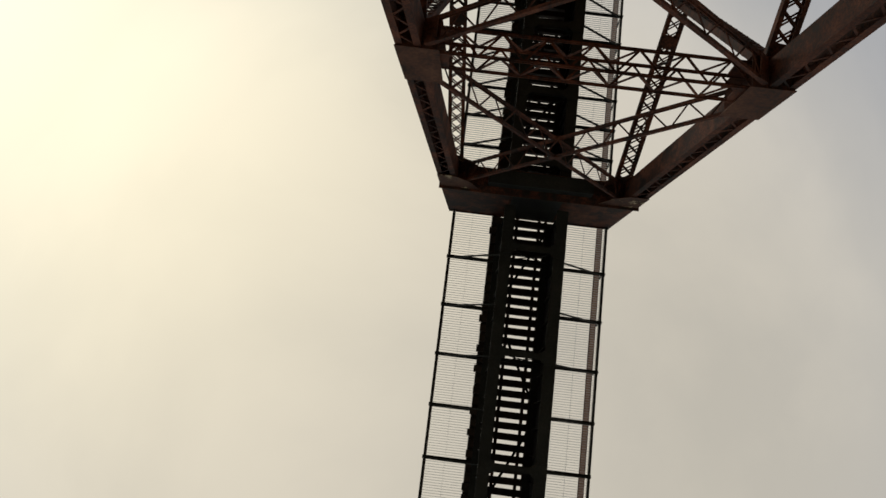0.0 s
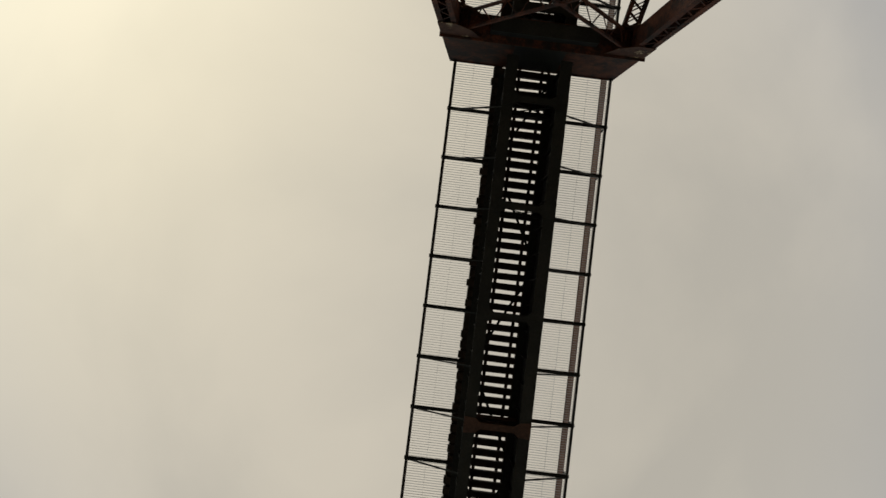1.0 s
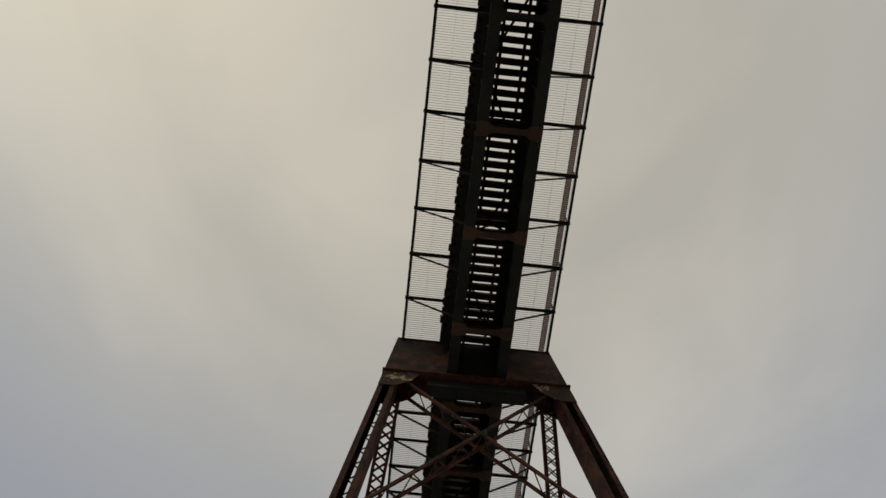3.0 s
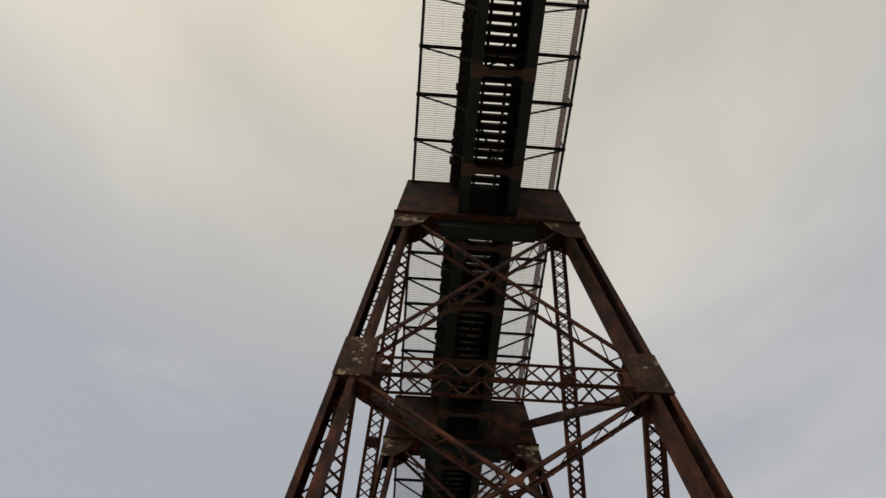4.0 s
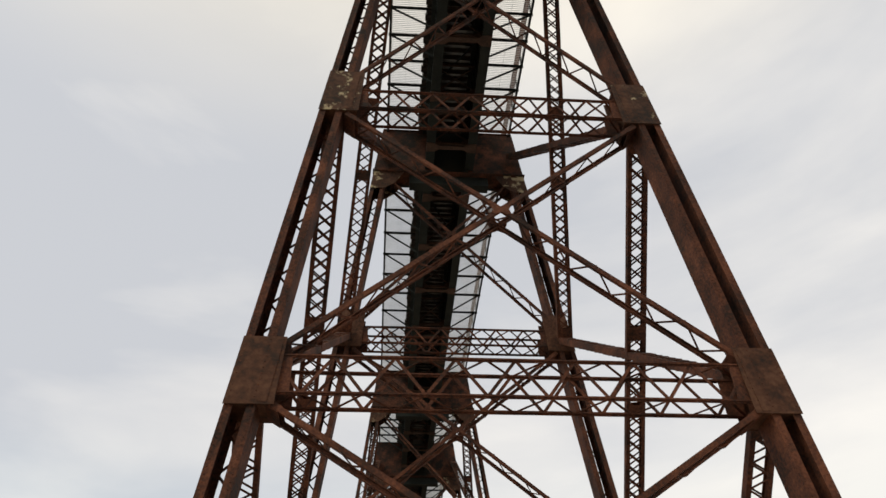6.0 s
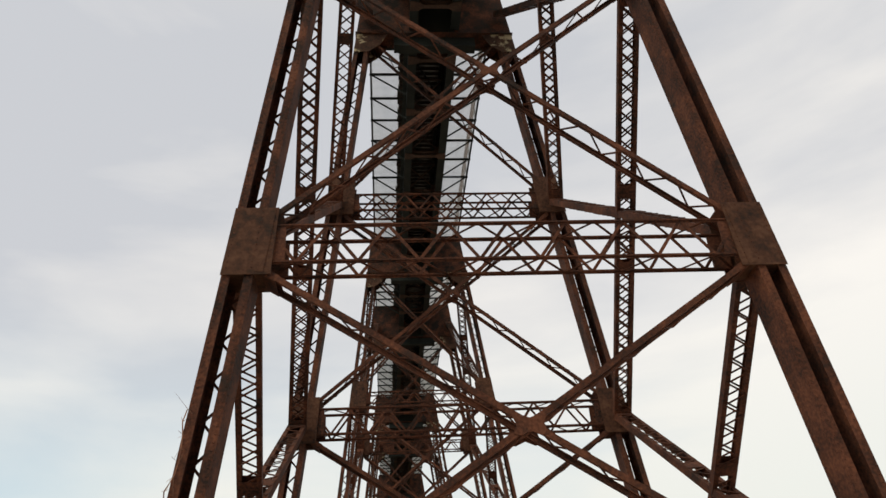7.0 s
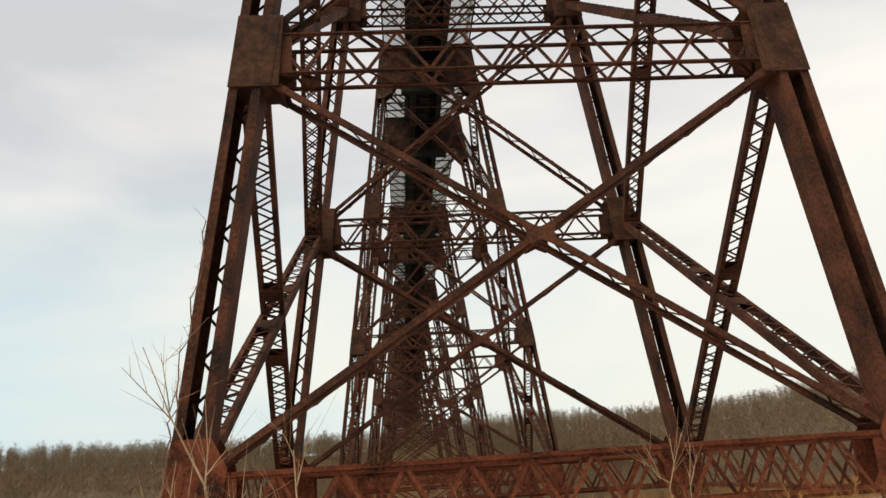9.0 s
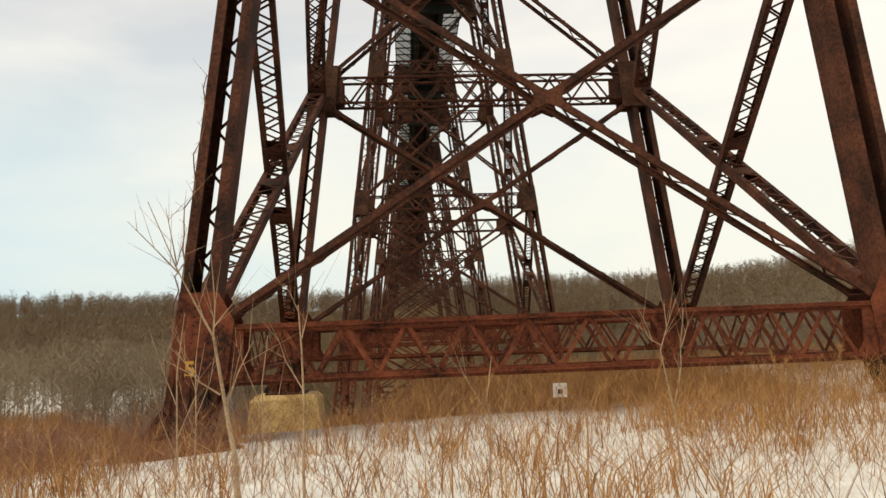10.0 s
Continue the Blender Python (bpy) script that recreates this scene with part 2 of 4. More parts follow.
def laced(name, a, b, sep, nrm, chord, thick, pitch, mat, parent, double=False, single=False, bar=0.07, flange=0.1, label="", lace=1.0, faces=(-1, 1), battens=()):
    """A built-up member: two channel chords, sep apart, laced on both faces. single: each bar becomes a piece of its own.
    faces: which faces carry bars; battens: shares of the length at which solid tie plates sit."""
    a, b, sep, nrm = Vector(a), Vector(b), Vector(sep), Vector(nrm).normalized()
    d = (b - a).normalized()
    side = sep.normalized()
    nrm = (nrm - d * nrm.dot(d)).normalized()
    g = Geo()
    for s in (-1, 1):
        c = sep * (s / 2)
        g.bar(a + c, b + c, thick, chord, nrm)
        for e in (-1, 1):
            o = c - side * (s * flange / 2) + nrm * (e * (chord / 2 - 0.012))
            g.bar(a + o, b + o, flange, 0.025, nrm)
    face = chord / 2 + 0.012
    for e in (-1, 1):
        for p, q in ((a, a + d * 0.4), (b - d * 0.4, b)):
            g.bar(p + nrm * (e * face), q + nrm * (e * face), sep.length + 0.04, 0.02, nrm)
        for f in battens:
            m = a.lerp(b, f) + nrm * (e * (face + 0.002))
            g.bar(m - d * 0.22, m + d * 0.22, sep.length + 0.02, 0.02, nrm)
    if lace < 1:
        face = chord / 2 - 0.04
    bars = [(p + nrm * (e * (face + 0.006 * (i % 2))), q + nrm * (e * (face + 0.006 * (i % 2)))) for e in faces
            for i, (p, q) in enumerate(lacing(a, b, sep * lace, nrm, pitch, double))]
    if single:
        ob = part(name, g, mat, parent, label)
        unit = None
        for p, q in bars:
            if unit is None:
                u = Geo()
                u.bar((-(q - p).length / 2, 0, 0), ((q - p).length / 2, 0, 0), bar, 0.018)
                unit = u.mesh("lacing_bar", mat)
            x = (q - p).normalized()
            y = nrm.cross(x).normalized()
            m = Matrix((x, y, x.cross(y))).transposed().to_4x4()
            o = part("lacing_bar", unit, mat, ob)
            o.matrix_basis = Matrix.Translation((p + q) / 2) @ m
        return ob
    for p, q in bars:
        g.bar(p, q, bar, 0.018, nrm)
    return part(name, g, mat, parent, label)


def box_strut(name, x0, x1, z0, z1, y0, y1, pitch, mat, parent, size=0.1, web=0.075, rise=0.0):
    """A box of four angles across a bent, laced on all four faces. rise: height by which its far end stands higher."""
    g = Geo()
    for y in (y0, y1):
        for z in (z0, z1):
            g.bar((x0, y, z), (x1, y, z), size, 0.025, (0, 0, 1))
            g.bar((x0, y, z), (x1, y, z), 0.025, size, (0, 0, 1))
    n = max(2, round((x1 - x0) / pitch))
    w = (x1 - x0) / n
    for i in range(n):
        xa, xb = x0 + w * i, x0 + w * (i + 1)
        lo, hi = (z0, z1) if i % 2 else (z1, z0)
        for y in (y0, y1):
            yo = y + (0.005 if i % 2 else -0.005)
            g.bar((xa, yo, lo), (xb, yo, hi), web, 0.02, (0, 1, 0))
        ya, yb = (y0, y1) if i % 2 else (y1, y0)
        for z in (z0, z1):
            zo = z + (0.004 if i % 2 else -0.004)
            g.bar((xa, ya, zo), (xb, yb, zo), 0.06, 0.015, (0, 0, 1))
    for x, e in ((x0, 0.45), (x1, -0.45)):
        for y in (y0, y1):
            g.plate([(x, y - 0.02, z0), (x + e, y - 0.02, z0), (x + e, y - 0.02, z1), (x, y - 0.02, z1)], (0, 0.04, 0))
    for p in g.v:
        p.z += rise * (p.x - x0) / (x1 - x0)
    return part(name, g, mat, parent)


def bent(y, parent, single, deep=False):
    """One bent of a tower across the track, its front face at y: legs, cap, struts, cross braces, gussets."""
    yf, yb, ym = y, y + DEPTH, y + DEPTH / 2
    for s in (-1, 1):
        a = (s * (half(0.2) - LEG / 2), ym, 0.2)
        b = (s * (half(Z_LOW) - LEG / 2), ym, Z_LOW - 0.02)
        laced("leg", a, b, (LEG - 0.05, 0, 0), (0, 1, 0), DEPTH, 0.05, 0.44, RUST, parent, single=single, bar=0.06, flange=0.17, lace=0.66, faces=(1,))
        for z0, z1, inner in ((19.35, 21.18, 0.42), (9.68, 11.38, 0.32)):
            for yy, e in ((yf - 0.035, -0.025), (yb + 0.035, 0.025)):
                g = Geo()
                xi0, xi1 = half(z0) - LEG - inner - 0.05, half(z1) - LEG - inner + 0.05
                g.plate([(s * (half(z0) + 0.015), yy, z0), (s * xi0, yy, z0), (s * xi1, yy, z1), (s * (half(z1) + 0.015), yy, z1)], (0, e, 0))
                gusset = part("gusset_plate", g, PLATE if z0 > 15 and single else PLAIN, parent)
                if single:
                    g = Geo()
                    o = LEG + inner * 0.35
                    g.bar((s * (half(z0) - o), yy + e * 1.2, z0 + 0.05), (s * (half(z1) - o), yy + e * 1.2, z1 - 0.05), 0.2, 0.014, (0, 1, 0))
                    part("cover_strip", g, PLAIN, gusset)
            g = Geo()
            g.plate([(s * (half(z0) - 0.03), yf - 0.03, z0 + 0.03), (s * (half(z0) - LEG - inner), yf - 0.03, z0 + 0.03),
                     (s * (half(z0) - LEG - inner), yb + 0.03, z0 + 0.03), (s * (half(z0) - 0.03), yb + 0.03, z0 + 0.03)], (0, 0, 0.03))
            part("diaphragm", g, PLAIN, parent)
        # knee plate under the cap, at the head of the leg
        for yy, e in ((yf - 0.03, -0.02), (yb + 0.03, 0.02)):
            g = Geo()
            g.plate([(s * half(29.85), yy, 29.84), (s * (half(28.66)), yy, 28.66), (s * (half(28.66) - LEG), yy, 28.66),
                     (s * (half(28.96) - LEG - 0.55), yy, 29.11), (s * 2.30, yy, 29.84)], (0, e, 0))
            part("gusset_plate", g, PLATE, parent)
        if deep:
            # one more storey down into the ravine
            laced("leg", (s * (half(DEEP) - LEG / 2), ym, DEEP), (s * (half(0.5) - LEG / 2), ym, 0.5), (LEG - 0.05, 0, 0), (0, 1, 0),
                  DEPTH, 0.05, 0.44, BASE, parent, bar=0.085)
            g = Geo()
            xm = s * (half(DEEP) - LEG / 2)
            g.bar((xm, ym, DEEP - 1.5), (xm, ym, DEEP + 0.25), 2.0, 1.8, (0, 1, 0))
            part("footing", g, CONCRETE, parent, "weathered yellowish concrete footing")
            for yy, e in ((yf - 0.035, -0.025), (yb + 0.035, 0.025)):
                g = Geo()
                g.plate([(s * (half(0.3) + 0.015), yy, 0.3), (s * (half(0.3) - LEG - 0.4), yy, 0.3), (s * (half(2.3) - LEG - 0.3), yy, 2.3),
                         (s * (half(2.3) + 0.015), yy, 2.3)], (0, e, 0))
                part("gusset_plate", g, BASE, parent)
            continue
        # shoe at the foot
        g = Geo()
        for yy, e in ((yf - 0.03, -0.02), (yb + 0.03, 0.02)):
            g.plate([(s * half(0.85), yy, 0.85), (s * half(2.5), yy, 2.5), (s * (half(2.5) - LEG - 0.05), yy, 2.5),
                     (s * (half(1.9) - LEG - 0.42), yy, 1.95), (s * (half(0.7) - LEG - 0.42), yy, 0.85)], (0, e, 0))
        part("shoe", g, BASE, parent)
        # mottled lower plates with a raised rib each, over a flared sole
        g = Geo()
        for yy, e in ((yf - 0.02, -0.02), (yb + 0.02, 0.02)):
            g.plate([(s * (half(-0.3) + 0.02), yy, -0.3), (s * half(0.88), yy, 0.88), (s * (half(0.7) - LEG - 0.40), yy, 0.88),
                     (s * (half(0.3) - LEG - 0.18), yy, 0.25), (s * (half(-0.3) - LEG - 0.1), yy, -0.3)], (0, e, 0))
            for o in (0.06, LEG * 0.55, LEG + 0.04):
                rib = Geo()
                rib.bar((s * (half(-0.3) - o), yy + e * 2.2, -0.3), (s * (half(0.95) - o), yy + e * 2.2, 0.95), 0.11, 0.05, (0, 1, 0))
                part("rib", rib, SHOE, parent)
            part("foot_plate", g, SHOE, parent, "mottled dark rusted foot plate")
            g = Geo()
        for k in (yf + 0.1, yb - 0.1):
            wing = Geo()
            wing.plate([(s * half(-0.3), k, -0.3), (s * (half(-0.3) + 0.40), k, -0.3), (s * (half(-0.3) + 0.36), k, -0.16), (s * half(0.5), k, 0.5)], (0, 0.03, 0))
            part("wing_plate", wing, SHOE, parent)
        g.bar((s * (half(0) - LEG / 2), yf - 0.25, -0.32), (s * (half(0) - LEG / 2), yb + 0.25, -0.32), 1.35, 0.06)
        for k in (-1, 1):
            fin = Geo()
            fin.plate([(s * (half(0) - LEG / 2 + k * 0.3), yf - 0.22, -0.29), (s * (half(0) - LEG / 2 + k * 0.3), yf - 0.03, 0.5),
                       (s * (half(0) - LEG / 2 + k * 0.3), yf - 0.03, -0.29)], (0.02, 0, 0))
            part("fin", fin, SHOE, parent)
        part("sole", g, SHOE, parent, "flat rusted sole plate")
        g = Geo()
        xm = s * (half(0) - LEG / 2)
        lo = [(xm - 1.25, yf - 0.6, -1.8), (xm + 1.25, yf - 0.6, -1.8), (xm + 1.25, yb + 0.6, -1.8), (xm - 1.25, yb + 0.6, -1.8)]
        mid = [(xm - 1.15, yf - 0.5, -0.52), (xm + 1.15, yf - 0.5, -0.52), (xm + 1.15, yb + 0.5, -0.52), (xm - 1.15, yb + 0.5, -0.52)]
        top = [(xm - 0.98, yf - 0.39, -0.36), (xm + 0.98, yf - 0.39, -0.36), (xm + 0.98, yb + 0.39, -0.36), (xm - 0.98, yb + 0.39, -0.36)]
        g.v += lo + mid + top
        g.f += [(0, 1, 5, 4), (1, 2, 6, 5), (2, 3, 7, 6), (3, 0, 4, 7), (4, 5, 9, 8), (5, 6, 10, 9), (6, 7, 11, 10), (7, 4, 8, 11), (8, 9, 10, 11)]
        part("footing", g, CONCRETE, parent, "weathered yellowish concrete footing")
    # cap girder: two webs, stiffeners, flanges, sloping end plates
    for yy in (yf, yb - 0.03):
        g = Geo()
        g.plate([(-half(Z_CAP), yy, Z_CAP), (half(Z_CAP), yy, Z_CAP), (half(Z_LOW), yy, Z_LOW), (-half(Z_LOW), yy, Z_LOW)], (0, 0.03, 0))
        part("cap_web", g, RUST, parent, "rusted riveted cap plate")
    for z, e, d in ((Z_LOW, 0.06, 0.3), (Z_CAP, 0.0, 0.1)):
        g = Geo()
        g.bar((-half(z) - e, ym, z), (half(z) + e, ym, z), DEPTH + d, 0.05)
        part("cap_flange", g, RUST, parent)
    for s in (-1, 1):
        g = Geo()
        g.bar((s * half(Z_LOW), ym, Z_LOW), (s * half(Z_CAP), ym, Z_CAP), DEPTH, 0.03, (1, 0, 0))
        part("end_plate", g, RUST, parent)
    g = Geo()
    g.bar((-2.0, ym, 29.56), (2.0, ym, 29.56), DEPTH - 0.3, 0.56)
    g.bar((-2.0, ym, 29.26), (2.0, ym, 29.26), DEPTH - 0.2, 0.05)
    part("bearing_beam", g, DARK, parent)
    # added dark plates that stand in for the shade between the girders
    for yy in (yf - 0.05, yb + 0.02):
        g = Geo()
        g.plate([(-0.98, yy, 29.92), (0.98, yy, 29.92), (0.98, yy, 32.9), (-0.98, yy, 32.9)], (0, 0.03, 0))
        part("shade_plate", g, DARK, parent)
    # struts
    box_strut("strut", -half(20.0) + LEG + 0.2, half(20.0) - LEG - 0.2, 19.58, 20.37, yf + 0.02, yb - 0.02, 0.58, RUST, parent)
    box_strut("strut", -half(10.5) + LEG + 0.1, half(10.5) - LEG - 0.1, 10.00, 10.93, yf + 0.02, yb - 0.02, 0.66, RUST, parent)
    box_strut("base_strut", -half(1.3) + LEG + 0.2, half(1.3) - LEG - 0.2, 0.80, 1.80, yf + 0.02, yb - 0.02, 0.60, BASE, parent, 0.15, 0.075, rise=0.07 if single else 0.0)
    # cross braces
    storeys = [(20.5, 29.9, 0.11), (10.72, 19.66, 0.12), (1.63, 10.12, 0.13)]
    if deep:
        storeys.append((DEEP + 1.6, 0.9, 0.15))
        box_strut("base_strut", -half(DEEP) + LEG + 0.2, half(DEEP) - LEG - 0.2, DEEP + 0.6, DEEP + 1.6, yf + 0.02, yb - 0.02, 0.95, BASE, parent, 0.16, 0.085)
    for z0, z1, chord in storeys:
        for s in (-1, 1):
            a = Vector((-s * (half(z0) - LEG / 2), ym, z0))
            b = Vector((s * (half(z1) - LEG / 2), ym, z1))
            d = (b - a).normalized()
            a, b = a + d * 0.55, b - d * 0.55
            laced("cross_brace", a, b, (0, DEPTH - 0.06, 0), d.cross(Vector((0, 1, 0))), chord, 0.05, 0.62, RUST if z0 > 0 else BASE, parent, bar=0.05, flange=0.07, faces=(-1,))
        wa, wb = half(z0), half(z1)
        zc = z0 + (z1 - z0) * wa / (wa + wb)
        for yy in (yf + 0.02, yb - 0.02):
            g = Geo()
            r = 0.15 if z0 > 15 else 0.18 if z0 > 5 else 0.23
            g.plate([(-r * 1.5, yy, zc - r * 0.85), (-r * 0.9, yy, zc - r), (0, yy, zc - r * 0.6), (r * 0.9, yy, zc - r), (r * 1.5, yy, zc - r * 0.85),
                     (r * 1.2, yy, zc), (r * 1.5, yy, zc + r * 0.7), (r * 0.9, yy, zc + r * 0.9), (0, yy, zc + r * 0.55), (-r * 0.9, yy, zc + r * 0.9),
                     (-r * 1.5, yy, zc + r * 0.7), (-r * 1.2, yy, zc)], (0, -0.03 if yy < ym else 0.03, 0))
            part("cross_plate", g, RUST, parent)


def tower(y0, length, single, label, deep=False):
    """A tower of two bents, with laced braces along both sides."""
    t = thing("trestle_tower", (XC, y0, 0), label, "bridge tower", "towers of the viaduct")
    bent(0.0, t, single, deep)
    bent(length, t, False, deep)
    sides = [(20.0, ((32.0, 19.7), (20.2, 31.3))), (10.5, ((19.9, 10.0), (11.0, 19.9))), (1.5, ((10.2, 1.75), (2.15, 10.4)))]
    if deep:
        sides.append((DEEP, ((0.9, DEEP + 1.0), (DEEP + 1.4, 1.2))))
    for s in (-1, 1):
        for z0, downs in sides:
            for za, zb in downs:
                a = Vector((s * (half(za) - LEG / 2), DEPTH, za))
                b = Vector((s * (half(zb) - LEG / 2), length, zb))
                d = (b - a).normalized()
                a, b = a + d * 0.3, b - d * 0.3
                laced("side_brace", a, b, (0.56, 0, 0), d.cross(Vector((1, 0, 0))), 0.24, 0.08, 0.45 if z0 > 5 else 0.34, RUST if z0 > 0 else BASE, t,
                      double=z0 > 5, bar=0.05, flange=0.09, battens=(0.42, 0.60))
        g = Geo()
        xs, ya, yb = s * (half(1.3) - LEG / 2), DEPTH + 0.1, length - 0.1
        for x in (xs - 0.25, xs + 0.25):
            for z in (0.8, 1.85):
                g.bar((x, ya, z), (x, yb, z), 0.14, 0.1)
            n = 12
            for k in range(n):
                lo, hi = (0.8, 1.85) if k % 2 else (1.85, 0.8)
                g.bar((x, ya + (yb - ya) * k / n, lo), (x, ya + (yb - ya) * (k + 1) / n, hi), 0.09, 0.02, (1, 0, 0))
        part("side_strut", g, BASE, t)
    return t


def rivets(parent, y):
    """Domed rivet heads along the plates of the near bent."""
    g = Geo()

    def head(p, nrm, r=0.02):
        p, nrm = Vector(p), Vector(nrm)
        g.cone(p, p + nrm * r * 0.7, r, r * 0.5, 6)

    for s in (-1, 1):
        z = 2.7
        while z < 28.8:
            xi = s * (half(z) - LEG)
            for yy in (y + 0.07, y + DEPTH - 0.07):
                head((xi, yy, z), (-s, 0, 0))
            if not (9.5 < z < 11.5 or 19.0 < z < 21.4):
                for x in (half(z) - 0.06, half(z) - LEG + 0.06):
                    head((s * x, y - 0.003, z), (0, -1, 0))
            z += 0.16
        for z0, z1, inner in ((19.42, 21.12, 0.36), (9.85, 11.3, 0.26)):
            n = 11
            for k in range(n):
                z = z0 + (z1 - z0) * k / (n - 1)
                for x in (half(z) - 0.07, half(z) - LEG + 0.07, half(z) - LEG - inner + 0.05):
                    head((s * x, y - 0.06, z), (0, -1, 0))
        for z in [-0.2 + 0.16 * k for k in range(16)]:
            for x in (half(z) - 0.07, half(z) - LEG + 0.04, half(z) - LEG / 2):
                head((s * x, y - 0.052, z), (0, -1, 0), 0.024)
    k = -3.5
    while k < 3.5:
        for z in (Z_LOW + 0.12, Z_CAP - 0.12):
            head((k, y - 0.003, z), (0, -1, 0))
        k += 0.15
    part("rivet", g, RUST, parent, "rows of domed rivet heads", "stuff")


Y_A, Y_B = -9.72, 14.80
near = tower(Y_B, 12.57, True, "rusted riveted steel trestle tower with laced legs")
rivets(near, 0.0)
far = tower(51.8, 12.2, False, "tall rusted steel trestle tower standing in the ravine", True)
for y in [88.4 + 36.6 * k for k in range(14)]:
    copy_thing(far, pose(XC, y, 0))
tower(Y_A - 12.95, 12.2, False, "rusted steel trestle tower of the viaduct")


# ---- the deck ----
BENTS = [Y_A - 12.2, Y_A, Y_B, 27.40, 51.8, 64.0, 88.4, 100.6, 125.0, 137.2, 161.6, 173.8, 198.2, 210.4] + [v for k in range(4, 14) for v in (88.4 + 36.6 * k, 100.6 + 36.6 * k)]
SPANS = [(-46.3, BENTS[0])] + list(zip(BENTS[:-1], BENTS[1:])) + [(BENTS[-1], BENTS[-1] + 24.4)]


EDGE = {-1: 3.20, 1: 3.30}        # outer edges of the two walkways


def span(y0, y1):
    """Two plate girders with cross frames, brackets, gratings and railings between two bents."""
    t = thing("deck_span", (XC, y0, 0), "dark steel plate girder span carrying timber ties and grating walkways", "bridge deck", "spans of the viaduct")
    ya, yb = (0.40, y1 - y0 - 0.0)
    n = 12 if y1 - y0 > 20 else 8
    p = (y1 - y0) / n
    for s in (-1, 1):
        g = Geo()
        x = s * 1.02
        g.bar((x, ya, 31.55), (x, yb, 31.55), 0.03, 2.7)
        g.bar((x, ya, 30.2), (x, yb, 30.2), 0.44, 0.06)
        g.bar((x, ya, 32.9), (x, yb, 32.9), 0.62, 0.06)
        for k in range(n * 2):
            y = (k + 0.5) * p / 2
            if y > ya:
                g.bar((x - s * 0.08, y, 30.25), (x - s * 0.08, y, 32.85), 0.12, 0.04, (0, 1, 0))
                g.bar((x + s * 0.08, y, 30.25), (x + s * 0.08, y, 32.85), 0.12, 0.04, (0, 1, 0))
        part("girder", g, DARK, t)
    for k in range(1, n, 2):
        y = k * p
        g = Geo()
        g.bar((-1.0, y, 30.45), (1.0, y, 30.45), 0.12, 0.1)
        g.bar((-1.0, y, 32.6), (1.0, y, 32.6), 0.12, 0.1)
        g.bar((-1.0, y, 30.5), (1.0, y, 32.55), 0.09, 0.02, (0, 1, 0))
        g.bar((1.0, y + 0.03, 30.5), (-1.0, y + 0.03, 32.55), 0.09, 0.02, (0, 1, 0))
        g.plate([(-1.24, y - 0.3, 30.12), (-0.8, y - 0.26, 30.12), (-0.62, y - 0.12, 30.12), (0.62, y - 0.12, 30.12), (0.8, y - 0.26, 30.12), (1.24, y - 0.3, 30.12),
                 (1.24, y + 0.3, 30.12), (0.8, y + 0.26, 30.12), (0.62, y + 0.12, 30.12), (-0.62, y + 0.12, 30.12), (-0.8, y + 0.26, 30.12), (-1.24, y + 0.3, 30.12)], (0, 0, 0.03))
        for s in (-1, 1):
            g.plate([(s * 1.0, y, 30.26), (s * 0.5, y, 30.38), (s * 0.5, y, 30.6), (s * 1.0, y, 31.0)], (0, 0.02, 0))
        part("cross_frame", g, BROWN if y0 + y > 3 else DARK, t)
    for k in range(0, n, 2):
        g = Geo()
        s = 1 if k % 4 else -1
        g.bar((-s * 0.95, k * p + 0.2, 32.75), (s * 0.95, k * p + 2 * p - 0.2, 32.75), 0.1, 0.03)
        part("lateral_brace", g, DARK, t)
    for k in range(1, n if n == 12 else n + 1):
        for s in (-1, 1):
            edge = EDGE[s]
            y = k * p if n == 12 else (k - 0.5) * 1.47 * (y1 - y0) / 12.7
            g = Geo()
            g.bar((s * 1.0, y, 32.98), (s * (edge + 0.08), y, 32.98), 0.15, 0.025)
            g.bar((s * 1.0, y, 32.93), (s * (edge + 0.08), y, 32.93), 0.025, 0.13)
            g.bar((s * (edge - 0.08), y + 0.05, 32.95), (s * 1.05, y + 0.05, 31.4), 0.09, 0.05, (0, 1, 0))
            part("bracket", g, DARK, t)
            g = Geo()
            g.bar((s * edge, y, 32.95), (s * edge, y, 34.75), 0.07, 0.07, (0, 1, 0))
            part("railing_post", g, DARK, t)
    for s in (-1, 1):
        edge = EDGE[s]
        g = Geo()
        g.bar((s * edge, 0, 32.97), (s * edge, y1 - y0, 32.97), 0.09, 0.14)
        part("edge_beam", g, DARK, t)
        g = Geo()
        g.bar((s * (edge - 0.03), 0, 34.2), (s * (edge - 0.03), y1 - y0, 34.2), 0.03, 1.05)
        g.bar((s * (edge - 0.03), 0, 34.75), (s * (edge - 0.03), y1 - y0, 34.75), 0.08, 0.05)
        part("handrail", g, BOARD, t)
        g = Geo()
        m = int((y1 - y0) / 0.1)
        for k in range(m):
            y = (k + 0.5) * (y1 - y0) / m
            g.bar((s * 1.5, y, 33.06), (s * (edge - 0.04), y, 33.06), 0.013, 0.03)
        for x in (1.55, 2.38, edge - 0.05):
            g.bar((s * x, 0, 33.06), (s * x, y1 - y0, 33.06), 0.006, 0.035)
        part("grating", g, GALV, t, "pale galvanised steel grating", "stuff")
    return t


long_span = short_span = None
